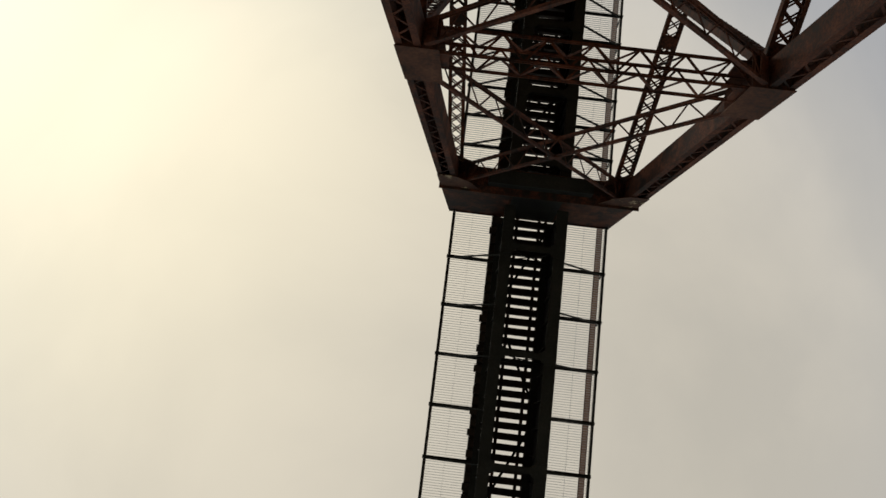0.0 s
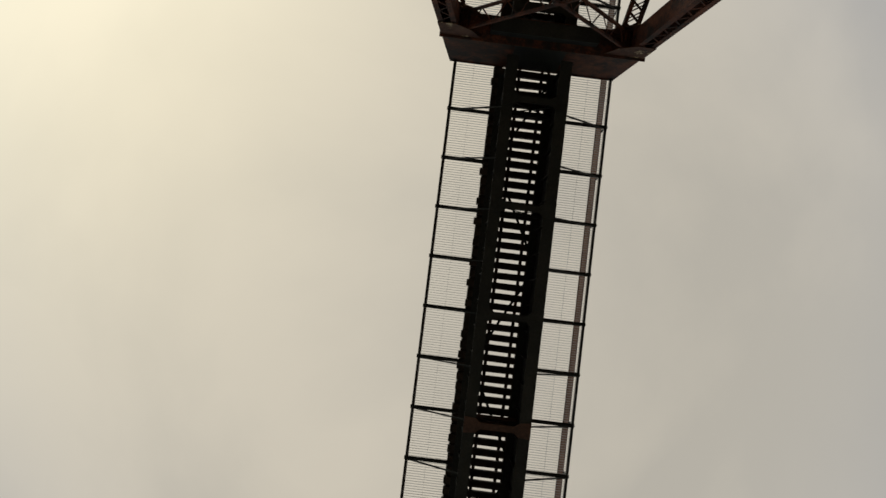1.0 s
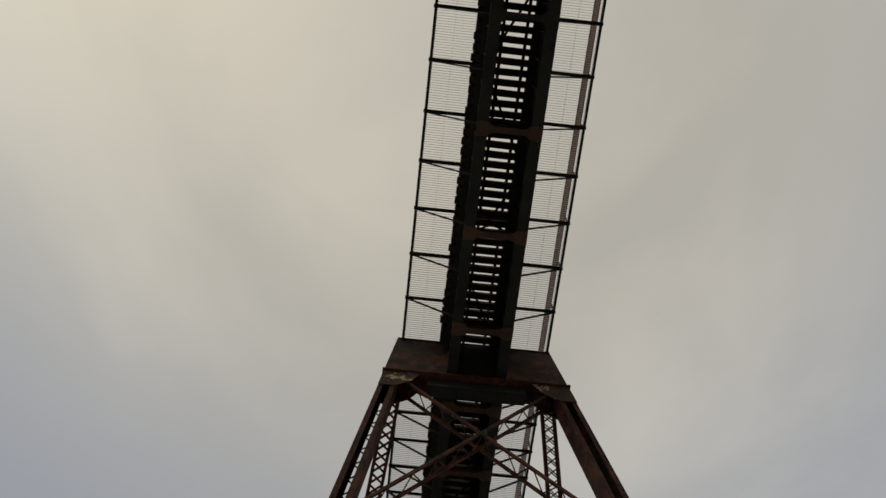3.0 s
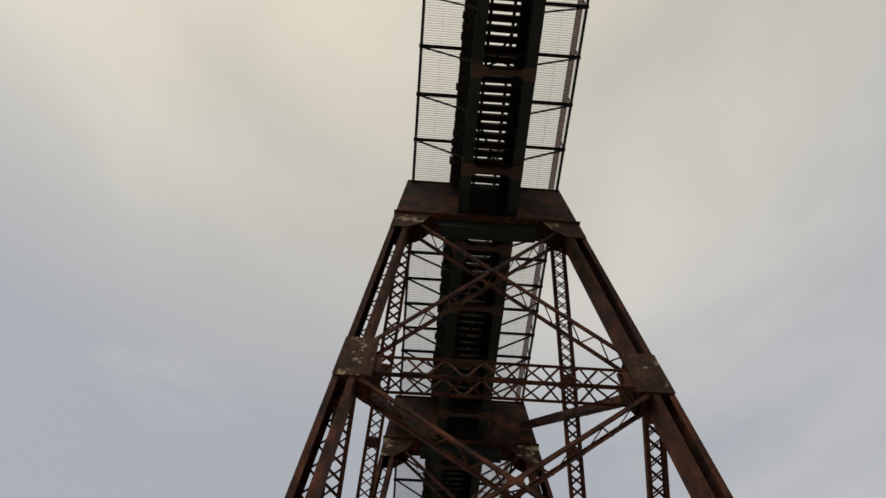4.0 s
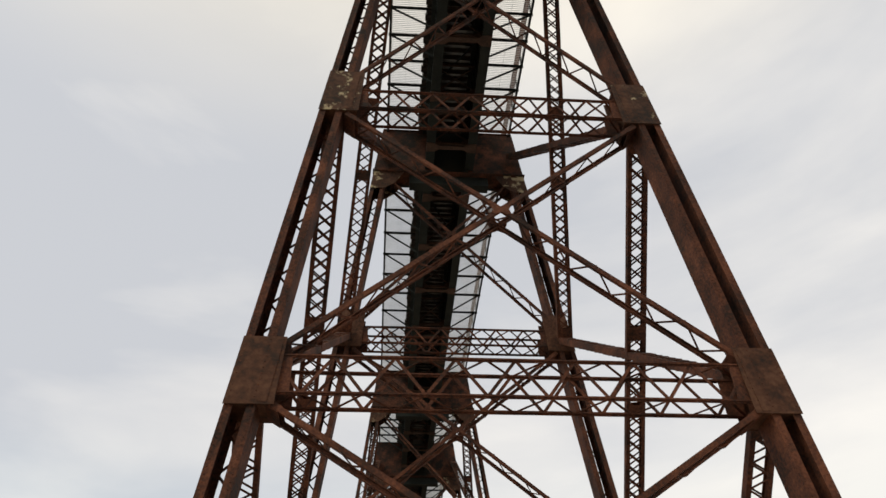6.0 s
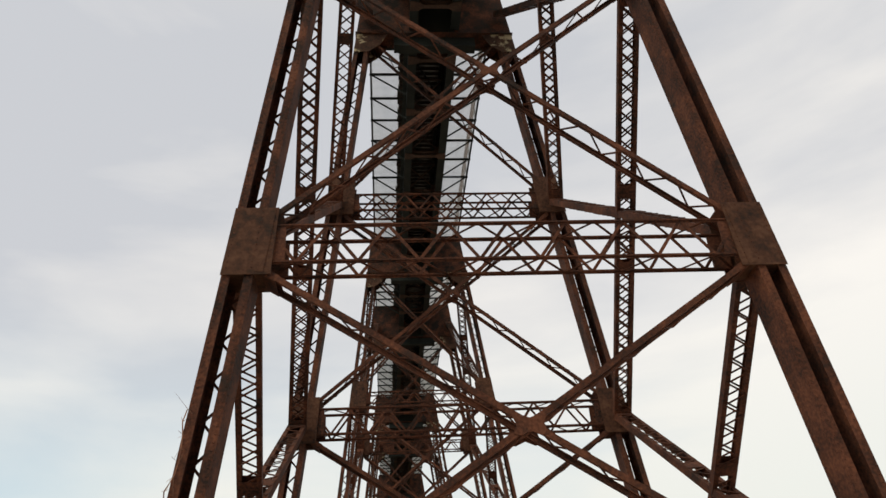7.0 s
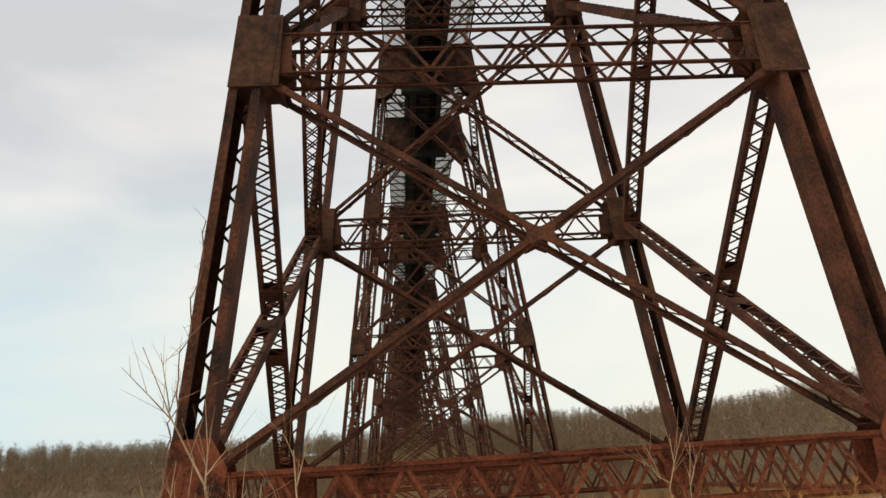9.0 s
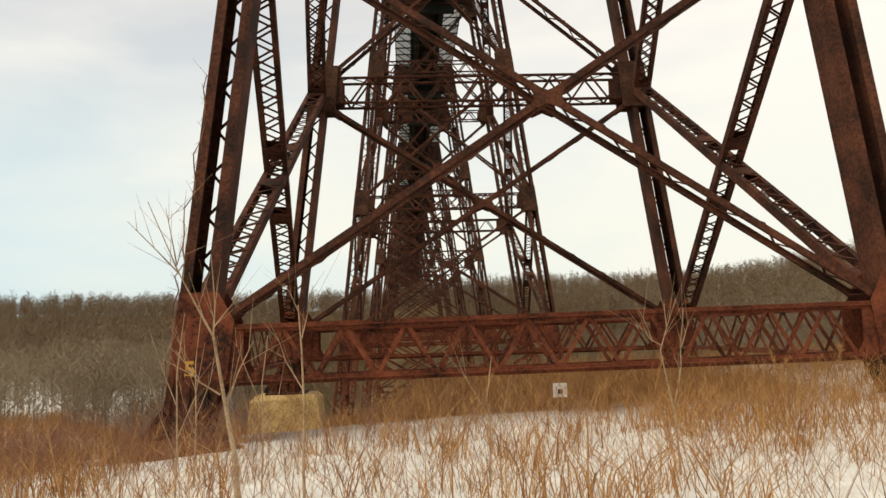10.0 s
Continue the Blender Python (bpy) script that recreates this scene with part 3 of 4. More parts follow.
for y0, y1 in SPANS:
    L = y1 - y0
    if abs(L - 24.4) < 0.05 and long_span:
        copy_thing(long_span, pose(XC, y0, 0))
    elif abs(L - 12.2) < 0.05 and short_span:
        copy_thing(short_span, pose(XC, y0, 0))
    else:
        made = span(y0, y1)
        if abs(L - 24.4) < 0.05 and y0 > 20:
            long_span = made
        elif abs(L - 12.2) < 0.05 and y0 > 20:
            short_span = made

# track: ties, rails and guard rails
track = thing("railway_track", (XC, 0, 33.0), "dark timber ties with steel rails on the viaduct", "railway track")
tie = Geo()
tie.bar((-1.58, 0, 0.05), (1.58, 0, 0.05), 0.27, 0.24)
tie_mesh = tie.mesh("tie", TIMBER)
rest = Geo()
rng = random.Random(4)
y = -46.0
while y < 600:
    dx, wob = rng.uniform(-0.06, 0.06), rng.uniform(-0.012, 0.012)
    if -22 < y < 52:
        o = part("tie", tie_mesh, TIMBER, track)
        o.matrix_basis = pose(dx, y, 0, 0, 0, math.degrees(wob))
    else:
        rest.bar((-1.58 + dx, y, 0.05), (1.58 + dx, y, 0.05), 0.23, 0.24)
    y += 0.42
part("distant_tie", rest, TIMBER, track, "distant timber ties", "stuff")
for x, h in ((-0.75, 0.17), (0.75, 0.17), (-0.47, 0.12), (0.47, 0.12)):
    g = Geo()
    g.bar((x, -46, 0.19), (x, 600, 0.19), 0.13, 0.03)
    g.bar((x, -46, 0.18 + h / 2), (x, 600, 0.18 + h / 2), 0.02, h)
    g.bar((x, -46, 0.18 + h), (x, 600, 0.18 + h), 0.07, 0.04)
    part("rail" if abs(x) > 0.6 else "guard_rail", g, RUST, track)

for s in (-1, 1):
    g = Geo()
    g.bar((s * 1.37, -46, 0.24), (s * 1.37, 600, 0.24), 0.36, 0.14)
    part("guard_timber", g, TIMBER, track)

# ---- ground ----
def smooth(a, b, v):
    t = min(1.0, max(0.0, (v - a) / (b - a)))
    return t * t * (3 - 2 * t)


def ground_z(x, y):
    r = math.hypot(x, y)
    az = math.degrees(math.atan2(x, y))
    z = -0.015 * min(max(y, 0.0), 26.0)
    z += 0.035 * (min(max(x, -9.0), 14.0) - 2.0) * smooth(3, 15, y)
    z -= 0.45 * smooth(17, 25, y) * smooth(4, -3, x)
    z -= 0.55 * smooth(8, 14, y) * smooth(-4.8, -9.5, x)
    z += 0.06 * noise.noise((x * 0.45, y * 0.45, 0.0)) * smooth(1, 5, r)
    z += 0.35 * noise.noise((x * 0.05, y * 0.05, 3.0)) * smooth(10, 40, r)
    z += 0.10 * math.exp(-((x + 4.2) ** 2 + (y - 14.8) ** 2) / 1.6)
    z -= 0.9 * smooth(17.0, 23, y) * smooth(40, 30, y) * smooth(1, -2, x) * smooth(-14, -9, x)
    top = 13.4 + 0.8 * math.sin(az * 0.07 + 1.0) + 0.6 * math.sin(az * 0.19) + (7.0 * smooth(18, 34, az) if az > 0 else 0.0)
    z -= 9.0 * smooth(30, 50, y) * smooth(15.5 + 0.10 * y, 9.5 + 0.08 * y, abs(x - XC)) * smooth(240, 150, r)
    return z + smooth(120, 290, r) * top - 0.6 * smooth(30, 60, r)


def ground_material():
    """Old snow with dead straw-coloured grass and leaf litter showing through in patches; brown litter under the far woods."""
    m = bpy.data.materials.new("snow_and_dead_grass")
    m.use_nodes = True
    n, l = m.node_tree.nodes, m.node_tree.links
    b = n["Principled BSDF"]
    b.inputs["Roughness"].default_value = 0.85
    b.inputs["Specular IOR Level"].default_value = 0.08
    geo = n.new("ShaderNodeNewGeometry")

    def noisy(scale, detail=6.0, rough=0.6):
        t = n.new("ShaderNodeTexNoise")
        t.inputs["Scale"].default_value, t.inputs["Detail"].default_value, t.inputs["Roughness"].default_value = scale, detail, rough
        l.new(geo.outputs["Position"], t.inputs["Vector"])
        return t.outputs["Fac"]

    def ramp(fac, stops):
        r = n.new("ShaderNodeValToRGB")
        e = r.color_ramp.elements
        while len(e) < len(stops):
            e.new(0.5)
        for i, (p, c) in zip(e, stops):
            i.position, i.color = p, (*c, 1)
        l.new(fac, r.inputs[0])
        return r.outputs[0]

    def mix(fac, a, c):
        x = n.new("ShaderNodeMix")
        x.data_type = "RGBA"
        l.new(fac, x.inputs["Factor"])
        l.new(a, x.inputs["A"])
        l.new(c, x.inputs["B"])
        return x.outputs["Result"]

    snow = ramp(noisy(3.0), [(0.3, (0.70, 0.685, 0.655)), (0.7, (0.90, 0.885, 0.855))])
    litter = ramp(noisy(9.0), [(0.3, (0.05, 0.024, 0.010)), (0.5, (0.145, 0.066, 0.019)), (0.72, (0.25, 0.128, 0.042))])
    bare = ramp(noisy(0.35), [(0.70, (0, 0, 0)), (0.80, (1, 1, 1))])
    near = mix(bare, snow, litter)
    # bare strip of grass behind the first bent, and the wooded valley side
    sep = n.new("ShaderNodeSeparateXYZ")
    l.new(geo.outputs["Position"], sep.inputs[0])
    wob = n.new("ShaderNodeMath")
    wob.operation, wob.inputs[1].default_value = "MULTIPLY_ADD", 9.0
    l.new(noisy(0.25), wob.inputs[0])
    l.new(sep.outputs["Y"], wob.inputs[2])
    mr = n.new("ShaderNodeMapRange")
    mr.inputs["From Min"].default_value, mr.inputs["From Max"].default_value = 19.6, 22.6
    l.new(wob.outputs[0], mr.inputs["Value"])
    mr2 = n.new("ShaderNodeMapRange")
    mr2.inputs["From Min"].default_value, mr2.inputs["From Max"].default_value = 62.0, 48.0
    l.new(wob.outputs[0], mr2.inputs["Value"])
    mul = n.new("ShaderNodeMath")
    mul.operation = "MULTIPLY"
    l.new(mr.outputs[0], mul.inputs[0])
    l.new(mr2.outputs[0], mul.inputs[1])
    # the snow field lies open to the west
    west = n.new("ShaderNodeMath")
    west.operation, west.inputs[1].default_value = "MULTIPLY_ADD", 0.36
    l.new(sep.outputs["Y"], west.inputs[0])
    l.new(sep.outputs["X"], west.inputs[2])
    wm = n.new("ShaderNodeMapRange")
    wm.inputs["From Min"].default_value, wm.inputs["From Max"].default_value = -3.0, 3.0
    l.new(west.outputs[0], wm.inputs["Value"])
    mul2 = n.new("ShaderNodeMath")
    mul2.operation = "MULTIPLY"
    l.new(mul.outputs[0], mul2.inputs[0])
    l.new(wm.outputs[0], mul2.inputs[1])
    east = n.new("ShaderNodeMapRange")
    east.inputs["From Min"].default_value, east.inputs["From Max"].default_value = 11.0, 8.5
    l.new(sep.outputs["X"], east.inputs["Value"])
    mul3 = n.new("ShaderNodeMath")
    mul3.operation = "MULTIPLY"
    l.new(mul2.outputs[0], mul3.inputs[0])
    l.new(east.outputs[0], mul3.inputs[1])
    near = mix(mul3.outputs[0], near, litter)
    # unseen ground behind the camera, made brown to cut bounce light on the steel
    behind = n.new("ShaderNodeMapRange")
    behind.inputs["From Min"].default_value, behind.inputs["From Max"].default_value = 6.5, 4.5
    l.new(wob.outputs[0], behind.inputs["Value"])
    near = mix(behind.outputs[0], near, litter)
    # dead grass and scrub on the eastern slope past the first tower
    slope = n.new("ShaderNodeMath")
    slope.operation, slope.inputs[1].default_value = "MULTIPLY_ADD", -0.2
    l.new(sep.outputs["Y"], slope.inputs[0])
    l.new(sep.outputs["X"], slope.inputs[2])
    sm = n.new("ShaderNodeMapRange")
    sm.inputs["From Min"].default_value, sm.inputs["From Max"].default_value = 0.0, 2.5
    l.new(slope.outputs[0], sm.inputs["Value"])
    ym = n.new("ShaderNodeMapRange")
    ym.inputs["From Min"].default_value, ym.inputs["From Max"].default_value = 32.0, 36.0
    l.new(wob.outputs[0], ym.inputs["Value"])
    scrub = n.new("ShaderNodeMath")
    scrub.operation = "MULTIPLY"
    l.new(sm.outputs[0], scrub.inputs[0])
    l.new(ym.outputs[0], scrub.inputs[1])
    near = mix(scrub.outputs[0], near, litter)
    wood = ramp(noisy(0.12), [(0.35, (0.085, 0.055, 0.027)), (0.6, (0.125, 0.082, 0.04)), (0.75, (0.17, 0.115, 0.06))])
    ln = n.new("ShaderNodeVectorMath")
    ln.operation = "LENGTH"
    l.new(geo.outputs["Position"], ln.inputs[0])
    far_ = n.new("ShaderNodeMapRange")
    far_.inputs["From Min"].default_value, far_.inputs["From Max"].default_value = 62.0, 92.0
    # the open snow reaches further back in the west
    lobe = n.new("ShaderNodeMath")
    lobe.operation, lobe.inputs[1].default_value = "MULTIPLY_ADD", 0.44
    l.new(sep.outputs["Y"], lobe.inputs[0])
    l.new(sep.outputs["X"], lobe.inputs[2])
    opened = n.new("ShaderNodeMapRange")
    opened.inputs["From Min"].default_value, opened.inputs["From Max"].default_value = 3.0, -3.0
    opened.inputs["To Max"].default_value = -34.0
    l.new(lobe.outputs[0], opened.inputs["Value"])
    reach = n.new("ShaderNodeMath")
    l.new(ln.outputs["Value"], reach.inputs[0])
    l.new(opened.outputs[0], reach.inputs[1])
    l.new(reach.outputs[0], far_.inputs["Value"])
    l.new(mix(far_.outputs[0], near, wood), b.inputs["Base Color"])
    bp = n.new("ShaderNodeBump")
    bp.inputs["Strength"].default_value, bp.inputs["Distance"].default_value = 0.5, 0.06
    l.new(noisy(7.0), bp.inputs["Height"])
    l.new(bp.outputs[0], b.inputs["Normal"])
    return m


g = Geo()
rings = [0.0, 1, 2, 3, 4, 5, 6, 7, 8, 9, 10, 11, 12, 13, 14, 15, 16, 17, 18, 19, 20, 22, 24, 26, 28, 30, 33, 36, 40, 45, 50, 60, 75, 90, 110, 130, 150, 170, 190, 210, 230, 250, 270, 290, 310, 360, 450, 700, 1500, 4000]
SEG = 180
for r in rings:
    for k in range(SEG):
        q = 2 * math.pi * k / SEG
        x, y = r * math.sin(q), r * math.cos(q)
        g.v.append((x, y, ground_z(x, y)))
for i in range(len(rings) - 1):
    for k in range(SEG):
        a, b = i * SEG + k, i * SEG + (k + 1) % SEG
        g.f.append((a, b, b + SEG, a + SEG))
ground = new("ground", g.mesh("ground", ground_material()))
for p in ground.data.polygons:
    p.use_smooth = True
tagged(ground, "snow-covered valley floor with dead grass showing through", "ground", kind="structure")


# ---- plants ----
def plant_material(name, colours, rough=0.8):
    m = bpy.data.materials.new(name)
    m.use_nodes = True
    n, l = m.node_tree.nodes, m.node_tree.links
    geo = n.new("ShaderNodeNewGeometry")
    r = n.new("ShaderNodeValToRGB")
    e = r.color_ramp.elements
    while len(e) < len(colours):
        e.new(0.5)
    for i, c in enumerate(colours):
        e[i].position, e[i].color = i / (len(colours) - 1), (*c, 1)
    l.new(geo.outputs["Random Per Island"], r.inputs[0])
    l.new(r.outputs[0], n["Principled BSDF"].inputs["Base Color"])
    n["Principled BSDF"].inputs["Roughness"].default_value = rough
    return m


STRAW = plant_material("dry_straw", [(0.15, 0.059, 0.016), (0.33, 0.142, 0.036), (0.52, 0.31, 0.12), (0.25, 0.092, 0.024)])
TWIG = plant_material("reddish_twigs", [(0.11, 0.044, 0.026), (0.20, 0.078, 0.042), (0.28, 0.14, 0.078), (0.13, 0.060, 0.036)])
WOODS = plant_material("bare_winter_trees", [(0.125, 0.083, 0.045), (0.16, 0.108, 0.06), (0.20, 0.14, 0.08), (0.14, 0.093, 0.05)])
THICKET = plant_material("grey_young_trees", [(0.155, 0.117, 0.072), (0.21, 0.162, 0.104), (0.26, 0.20, 0.13), (0.17, 0.12, 0.07)])
BARK = material("pale_sapling_bark", [(0.22, 0.14, 0.08), (0.36, 0.25, 0.15), (0.46, 0.34, 0.22)], 6, 40, 0.8)


def scatter(name, kinds, places, mat, label, category):
    """Many turned and scaled copies of a few shapes, joined into one mesh."""
    vs, fs, off = [], [], 0
    arr = [(np.array([tuple(p) for p in k.v]), k.f) for k in kinds]
    for x, y, z, s, a, which in places:
        v, f = arr[which % len(arr)]
        c, sn = math.cos(a), math.sin(a)
        w = np.empty_like(v)
        w[:, 0] = (v[:, 0] * c - v[:, 1] * sn) * s + x
        w[:, 1] = (v[:, 0] * sn + v[:, 1] * c) * s + y
        w[:, 2] = v[:, 2] * s + z
        vs.append(w)
        fs += [tuple(i + off for i in q) for q in f]
        off += len(v)
    me = bpy.data.meshes.new(name)
    me.from_pydata(np.concatenate(vs).tolist(), [], fs)
    me.materials.append(mat)
    return tagged(new(name, me), label, category, kind="stuff")


def far_tree(rnd, twigs):
    """A leafless tree seen from far off: tapered trunk and a crown of fine limbs and twigs, one metre high."""
    g = Geo()
    lean = (rnd.gauss(0, 0.08), rnd.gauss(0, 0.08))
    g.cone((0, 0, 0), (lean[0] * 0.5, lean[1] * 0.5, 0.5), 0.007, 0.005, 3)
    g.cone((lean[0] * 0.5, lean[1] * 0.5, 0.5), (lean[0], lean[1], 1.0), 0.005, 0.001, 3)

    def twig(p, d, ln, w):
        q = p + d * ln
        s = d.cross(Vector((rnd.gauss(0, 1), rnd.gauss(0, 1), rnd.gauss(0, 1)))).normalized() * w
        o = len(g.v)
        g.v.extend([p - s, p + s, q])
        g.f.append((o, o + 1, o + 2))
        return q

    for k in range(twigs):
        h = rnd.uniform(0.10, 0.95)
        p = Vector((lean[0] * h, lean[1] * h, h))
        a = rnd.uniform(0, 6.28)
        d = Vector((math.cos(a), math.sin(a), rnd.uniform(0.5, 1.4))).normalized()
        ln = rnd.uniform(0.14, 0.36) * (1.2 - 0.8 * h)
        twig(p, d, ln, 0.005)
        for _ in range(3):
            d2 = (d + Vector((rnd.gauss(0, 0.5), rnd.gauss(0, 0.5), rnd.gauss(0.1, 0.35)))).normalized()
            twig(p + d * ln * rnd.uniform(0.3, 0.95), d2, ln * rnd.uniform(0.4, 0.75), 0.003)
    return g


rng = random.Random(11)
woods = [far_tree(rng, 34) for _ in range(8)]
spots = []
while len(spots) < 9300:
    az = radians(rng.uniform(-40, 46))
    r = 78 + 222 * math.sqrt(rng.random())
    x, y = r * math.sin(az), r * math.cos(az)
    if abs(x - XC) < 12 and r < 220 or x < -0.44 * y and r < 105:
        continue
    spots.append((x, y, ground_z(x, y) - 0.2, rng.uniform(4.4, 7.6) * (1.15 if rng.random() < 0.10 else 1.0), rng.uniform(0, 6.28), rng.randrange(8)))
# low undergrowth between the trunks along the crest
while len(spots) < 10600:
    az = radians(rng.uniform(-40, 46))
    r = rng.uniform(255, 308)
    x, y = r * math.sin(az), r * math.cos(az)
    spots.append((x, y, ground_z(x, y) - 0.2, rng.uniform(1.8, 3.8), rng.uniform(0, 6.28), rng.randrange(8)))
scatter("far_woods", woods, spots, WOODS, "leafless grey-brown winter woods on the valley side", "woods")
spots = []
while len(spots) < 1200:
    az = radians(rng.uniform(46, 320))
    r = 60 + 220 * math.sqrt(rng.random())
    x, y = r * math.sin(az), r * math.cos(az)
    if abs(x - XC) < 13:
        continue
    spots.append((x, y, ground_z(x, y) - 0.2, rng.uniform(6, 11), rng.uniform(0, 6.28), rng.randrange(8)))
scatter("woods_behind", woods, spots, WOODS, "leafless winter woods across the valley behind", "woods")
# thin young trees at the wood's edge
spots = []
while len(spots) < 2300:
    az = radians(rng.uniform(-34, 38) if rng.random() < 0.6 else rng.uniform(-30, -8))
    r = rng.uniform(36, 105)
    x, y = r * math.sin(az), r * math.cos(az)
    if az < radians(-23) and rng.random() < 0.55 or abs(x - XC) < 9.5 and rng.random() < 0.6:
        continue
    spots.append((x, y, ground_z(x, y) - 0.1, rng.uniform(1.4, 4.4), rng.uniform(0, 6.28), rng.randrange(8)))
scatter("young_trees", woods, spots, THICKET, "thin leafless young trees at the edge of the woods", "trees")


def tuft(rnd, blades, spread, height, width):
    g = Geo()
    for _ in range(blades):
        a, r = rnd.uniform(0, 6.28), spread * math.sqrt(rnd.random())
        x, y = r * math.cos(a), r * math.sin(a)
        h = height * rnd.uniform(0.45, 1.1)
        lx, ly = rnd.gauss(0, 0.36) * h, rnd.gauss(0, 0.36) * h
        w = width * rnd.uniform(0.6, 1.3)
        t = rnd.uniform(0, 3.14)
        dx, dy = w * math.cos(t) / 2, w * math.sin(t) / 2
        o = len(g.v)
        for k, q in ((0.0, 1.0), (0.55, 0.8), (1.0, 0.12)):
            cx, cy, cz = x + lx * k * k, y + ly * k * k, h * (k - 0.08 * k * k)
            g.v += [Vector((cx - dx * q, cy - dy * q, cz)), Vector((cx + dx * q, cy + dy * q, cz))]
        g.f += [(o, o + 1, o + 3, o + 2), (o + 2, o + 3, o + 5, o + 4)]
    return g


grass = [tuft(rng, 18, 0.26, 0.62, 0.013) for _ in range(6)]
spots = []
while len(spots) < 6500:
    x, y = rng.uniform(-20, 30), rng.uniform(4.5, 42)
    band = smooth(15.5, 18.0, y) * smooth(42, 36, y) * (0.0 if -8 < x < -1.0 and y < 27 else 0.25 if x > 9.5 else 1.0)
    right = smooth(0.5, 4.0, x - 0.15 * y) * smooth(7.5, 11.5, y) * 0.75
    left = smooth(-2.2, -5.0, x) * (0.6 - 0.42 * smooth(8.5, 10.5, y))
    if x > 9.0 and y > 14.0 and rng.random() < 0.75:
        continue
    open_snow = 0.30 * smooth(15, 12, y)
    patch = 0.5 + noise.noise((x * 0.35, y * 0.35, 9.0))
    if abs(x - 3.1) < 0.25 and 15.2 < y < 16.9:
        continue
    if rng.random() < max(band, right * patch * 1.3, left, open_snow * patch):
        spots.append((x, y, ground_z(x, y) - 0.03, rng.uniform(0.6, 1.45), rng.uniform(0, 6.28), rng.randrange(6)))
while len(spots) < 8000:
    x, y = rng.uniform(-16, 20), rng.uniform(-20, 3.0)
    if math.hypot(x, y) > 1.6:
        spots.append((x, y, ground_z(x, y) - 0.03, rng.uniform(0.3, 0.7), rng.uniform(0, 6.28), rng.randrange(6)))
scatter("dry_grass", grass, spots, STRAW, "tall dead straw-coloured grass standing in snow", "grass")


def stalk(rnd, twigs):
    """A thin dry stem, one metre high, with fine side twigs."""
    g = Geo()
    a = Vector((0, 0, 0))
    b = Vector((rnd.gauss(0, 0.17), rnd.gauss(0, 0.17), 0.52))
    c = b + Vector((rnd.gauss(0, 0.22), rnd.gauss(0, 0.22), 0.40))
    g.cone(a, b, 0.004, 0.003, 3)
    g.cone(b, c, 0.003, 0.001, 3)
    for _ in range(twigs):
        f = rnd.uniform(0.15, 0.95)
        p = a.lerp(b, f / 0.55) if f < 0.55 else b.lerp(c, (f - 0.55) / 0.45)
        q = rnd.uniform(0, 6.28)
        d = Vector((math.cos(q) * 0.6, math.sin(q) * 0.6, rnd.uniform(0.4, 1.1))).normalized()
        e = p + d * rnd.uniform(0.12, 0.4)
        w = d.cross(Vector((rnd.gauss(0, 1), rnd.gauss(0, 1), 0.2))).normalized() * 0.0026
        o = len(g.v)
        g.v += [p - w, p + w, e]
        g.f.append((o, o + 1, o + 2))
    return g


stalks = [stalk(rng, 13) for _ in range(12)]
spots, straw_spots = [], []
while len(spots) + len(straw_spots) < 15500:
    x, y = rng.uniform(-18, 22), rng.uniform(4.5, 26)
    left = smooth(-1.0, -4.5, x) * (0.45 + 0.75 * smooth(9.0, 11.0, y))
    right = smooth(0.0, 4.5, x - 0.1 * y) * 0.75 * smooth(5.5, 10, y)
    clump = 0.55 + 0.9 * noise.noise((x * 0.7, y * 0.7, 2.0))
    if -8 < x < -0.8 and 16.0 < y < 27:
        continue
    if rng.random() < max(left, right, 0.42) * clump:
        spot = (x, y, ground_z(x, y) - 0.03, rng.uniform(0.3, 1.15), rng.uniform(0, 6.28), rng.randrange(10))
        (straw_spots if x > 0.5 + rng.gauss(0, 2.5) or y < 10.5 and rng.random() < 0.7 else spots).append(spot)
for _ in range(220):
    x, y = -4.3 + rng.gauss(0, 1.0), 14.0 + rng.gauss(0, 0.5)
    spots.append((x, y, ground_z(x, y) - 0.05, rng.uniform(0.2, 0.5), rng.uniform(0, 6.28), rng.randrange(10)))
scatter("weed_stalks", stalks, straw_spots, STRAW, "thin dry straw-coloured weed stalks in snow", "weeds")
scatter("brush", stalks, spots, TWIG, "leafless reddish brush and weed stalks in snow", "brush")


def stem(g, pts, r0, r1, sides=7):
    for i in range(len(pts) - 1):
        f0, f1 = i / (len(pts) - 1), (i + 1) / (len(pts) - 1)
        g.cone(pts[i], pts[i + 1], r0 + (r1 - r0) * f0, r0 + (r1 - r0) * f1, sides)


def sapling(place, trunk, r0, limbs, label, seed):
    rnd = random.Random(seed)
    t = thing("sapling", place, label, "sapling", "saplings before the tower")
    g = Geo()
    stem(g, trunk, r0, r0 * 0.35)
    part("trunk", g, BARK, t)
    for pts, r in limbs:
        g = Geo()
        pts = [Vector(p) for p in pts]
        stem(g, pts, r, r * 0.3, 5)
        for _ in range(4):
            i = rnd.randrange(len(pts) - 1)
            p = pts[i].lerp(pts[i + 1], rnd.random())
            d = (pts[i + 1] - pts[i]).normalized() + Vector((rnd.gauss(0, 0.45), rnd.gauss(0, 0.45), rnd.gauss(0.2, 0.3)))
            g.cone(p, p + d * rnd.uniform(0.15, 0.4), r * 0.4, r * 0.12, 3)
        part("limb", g, BARK, t)


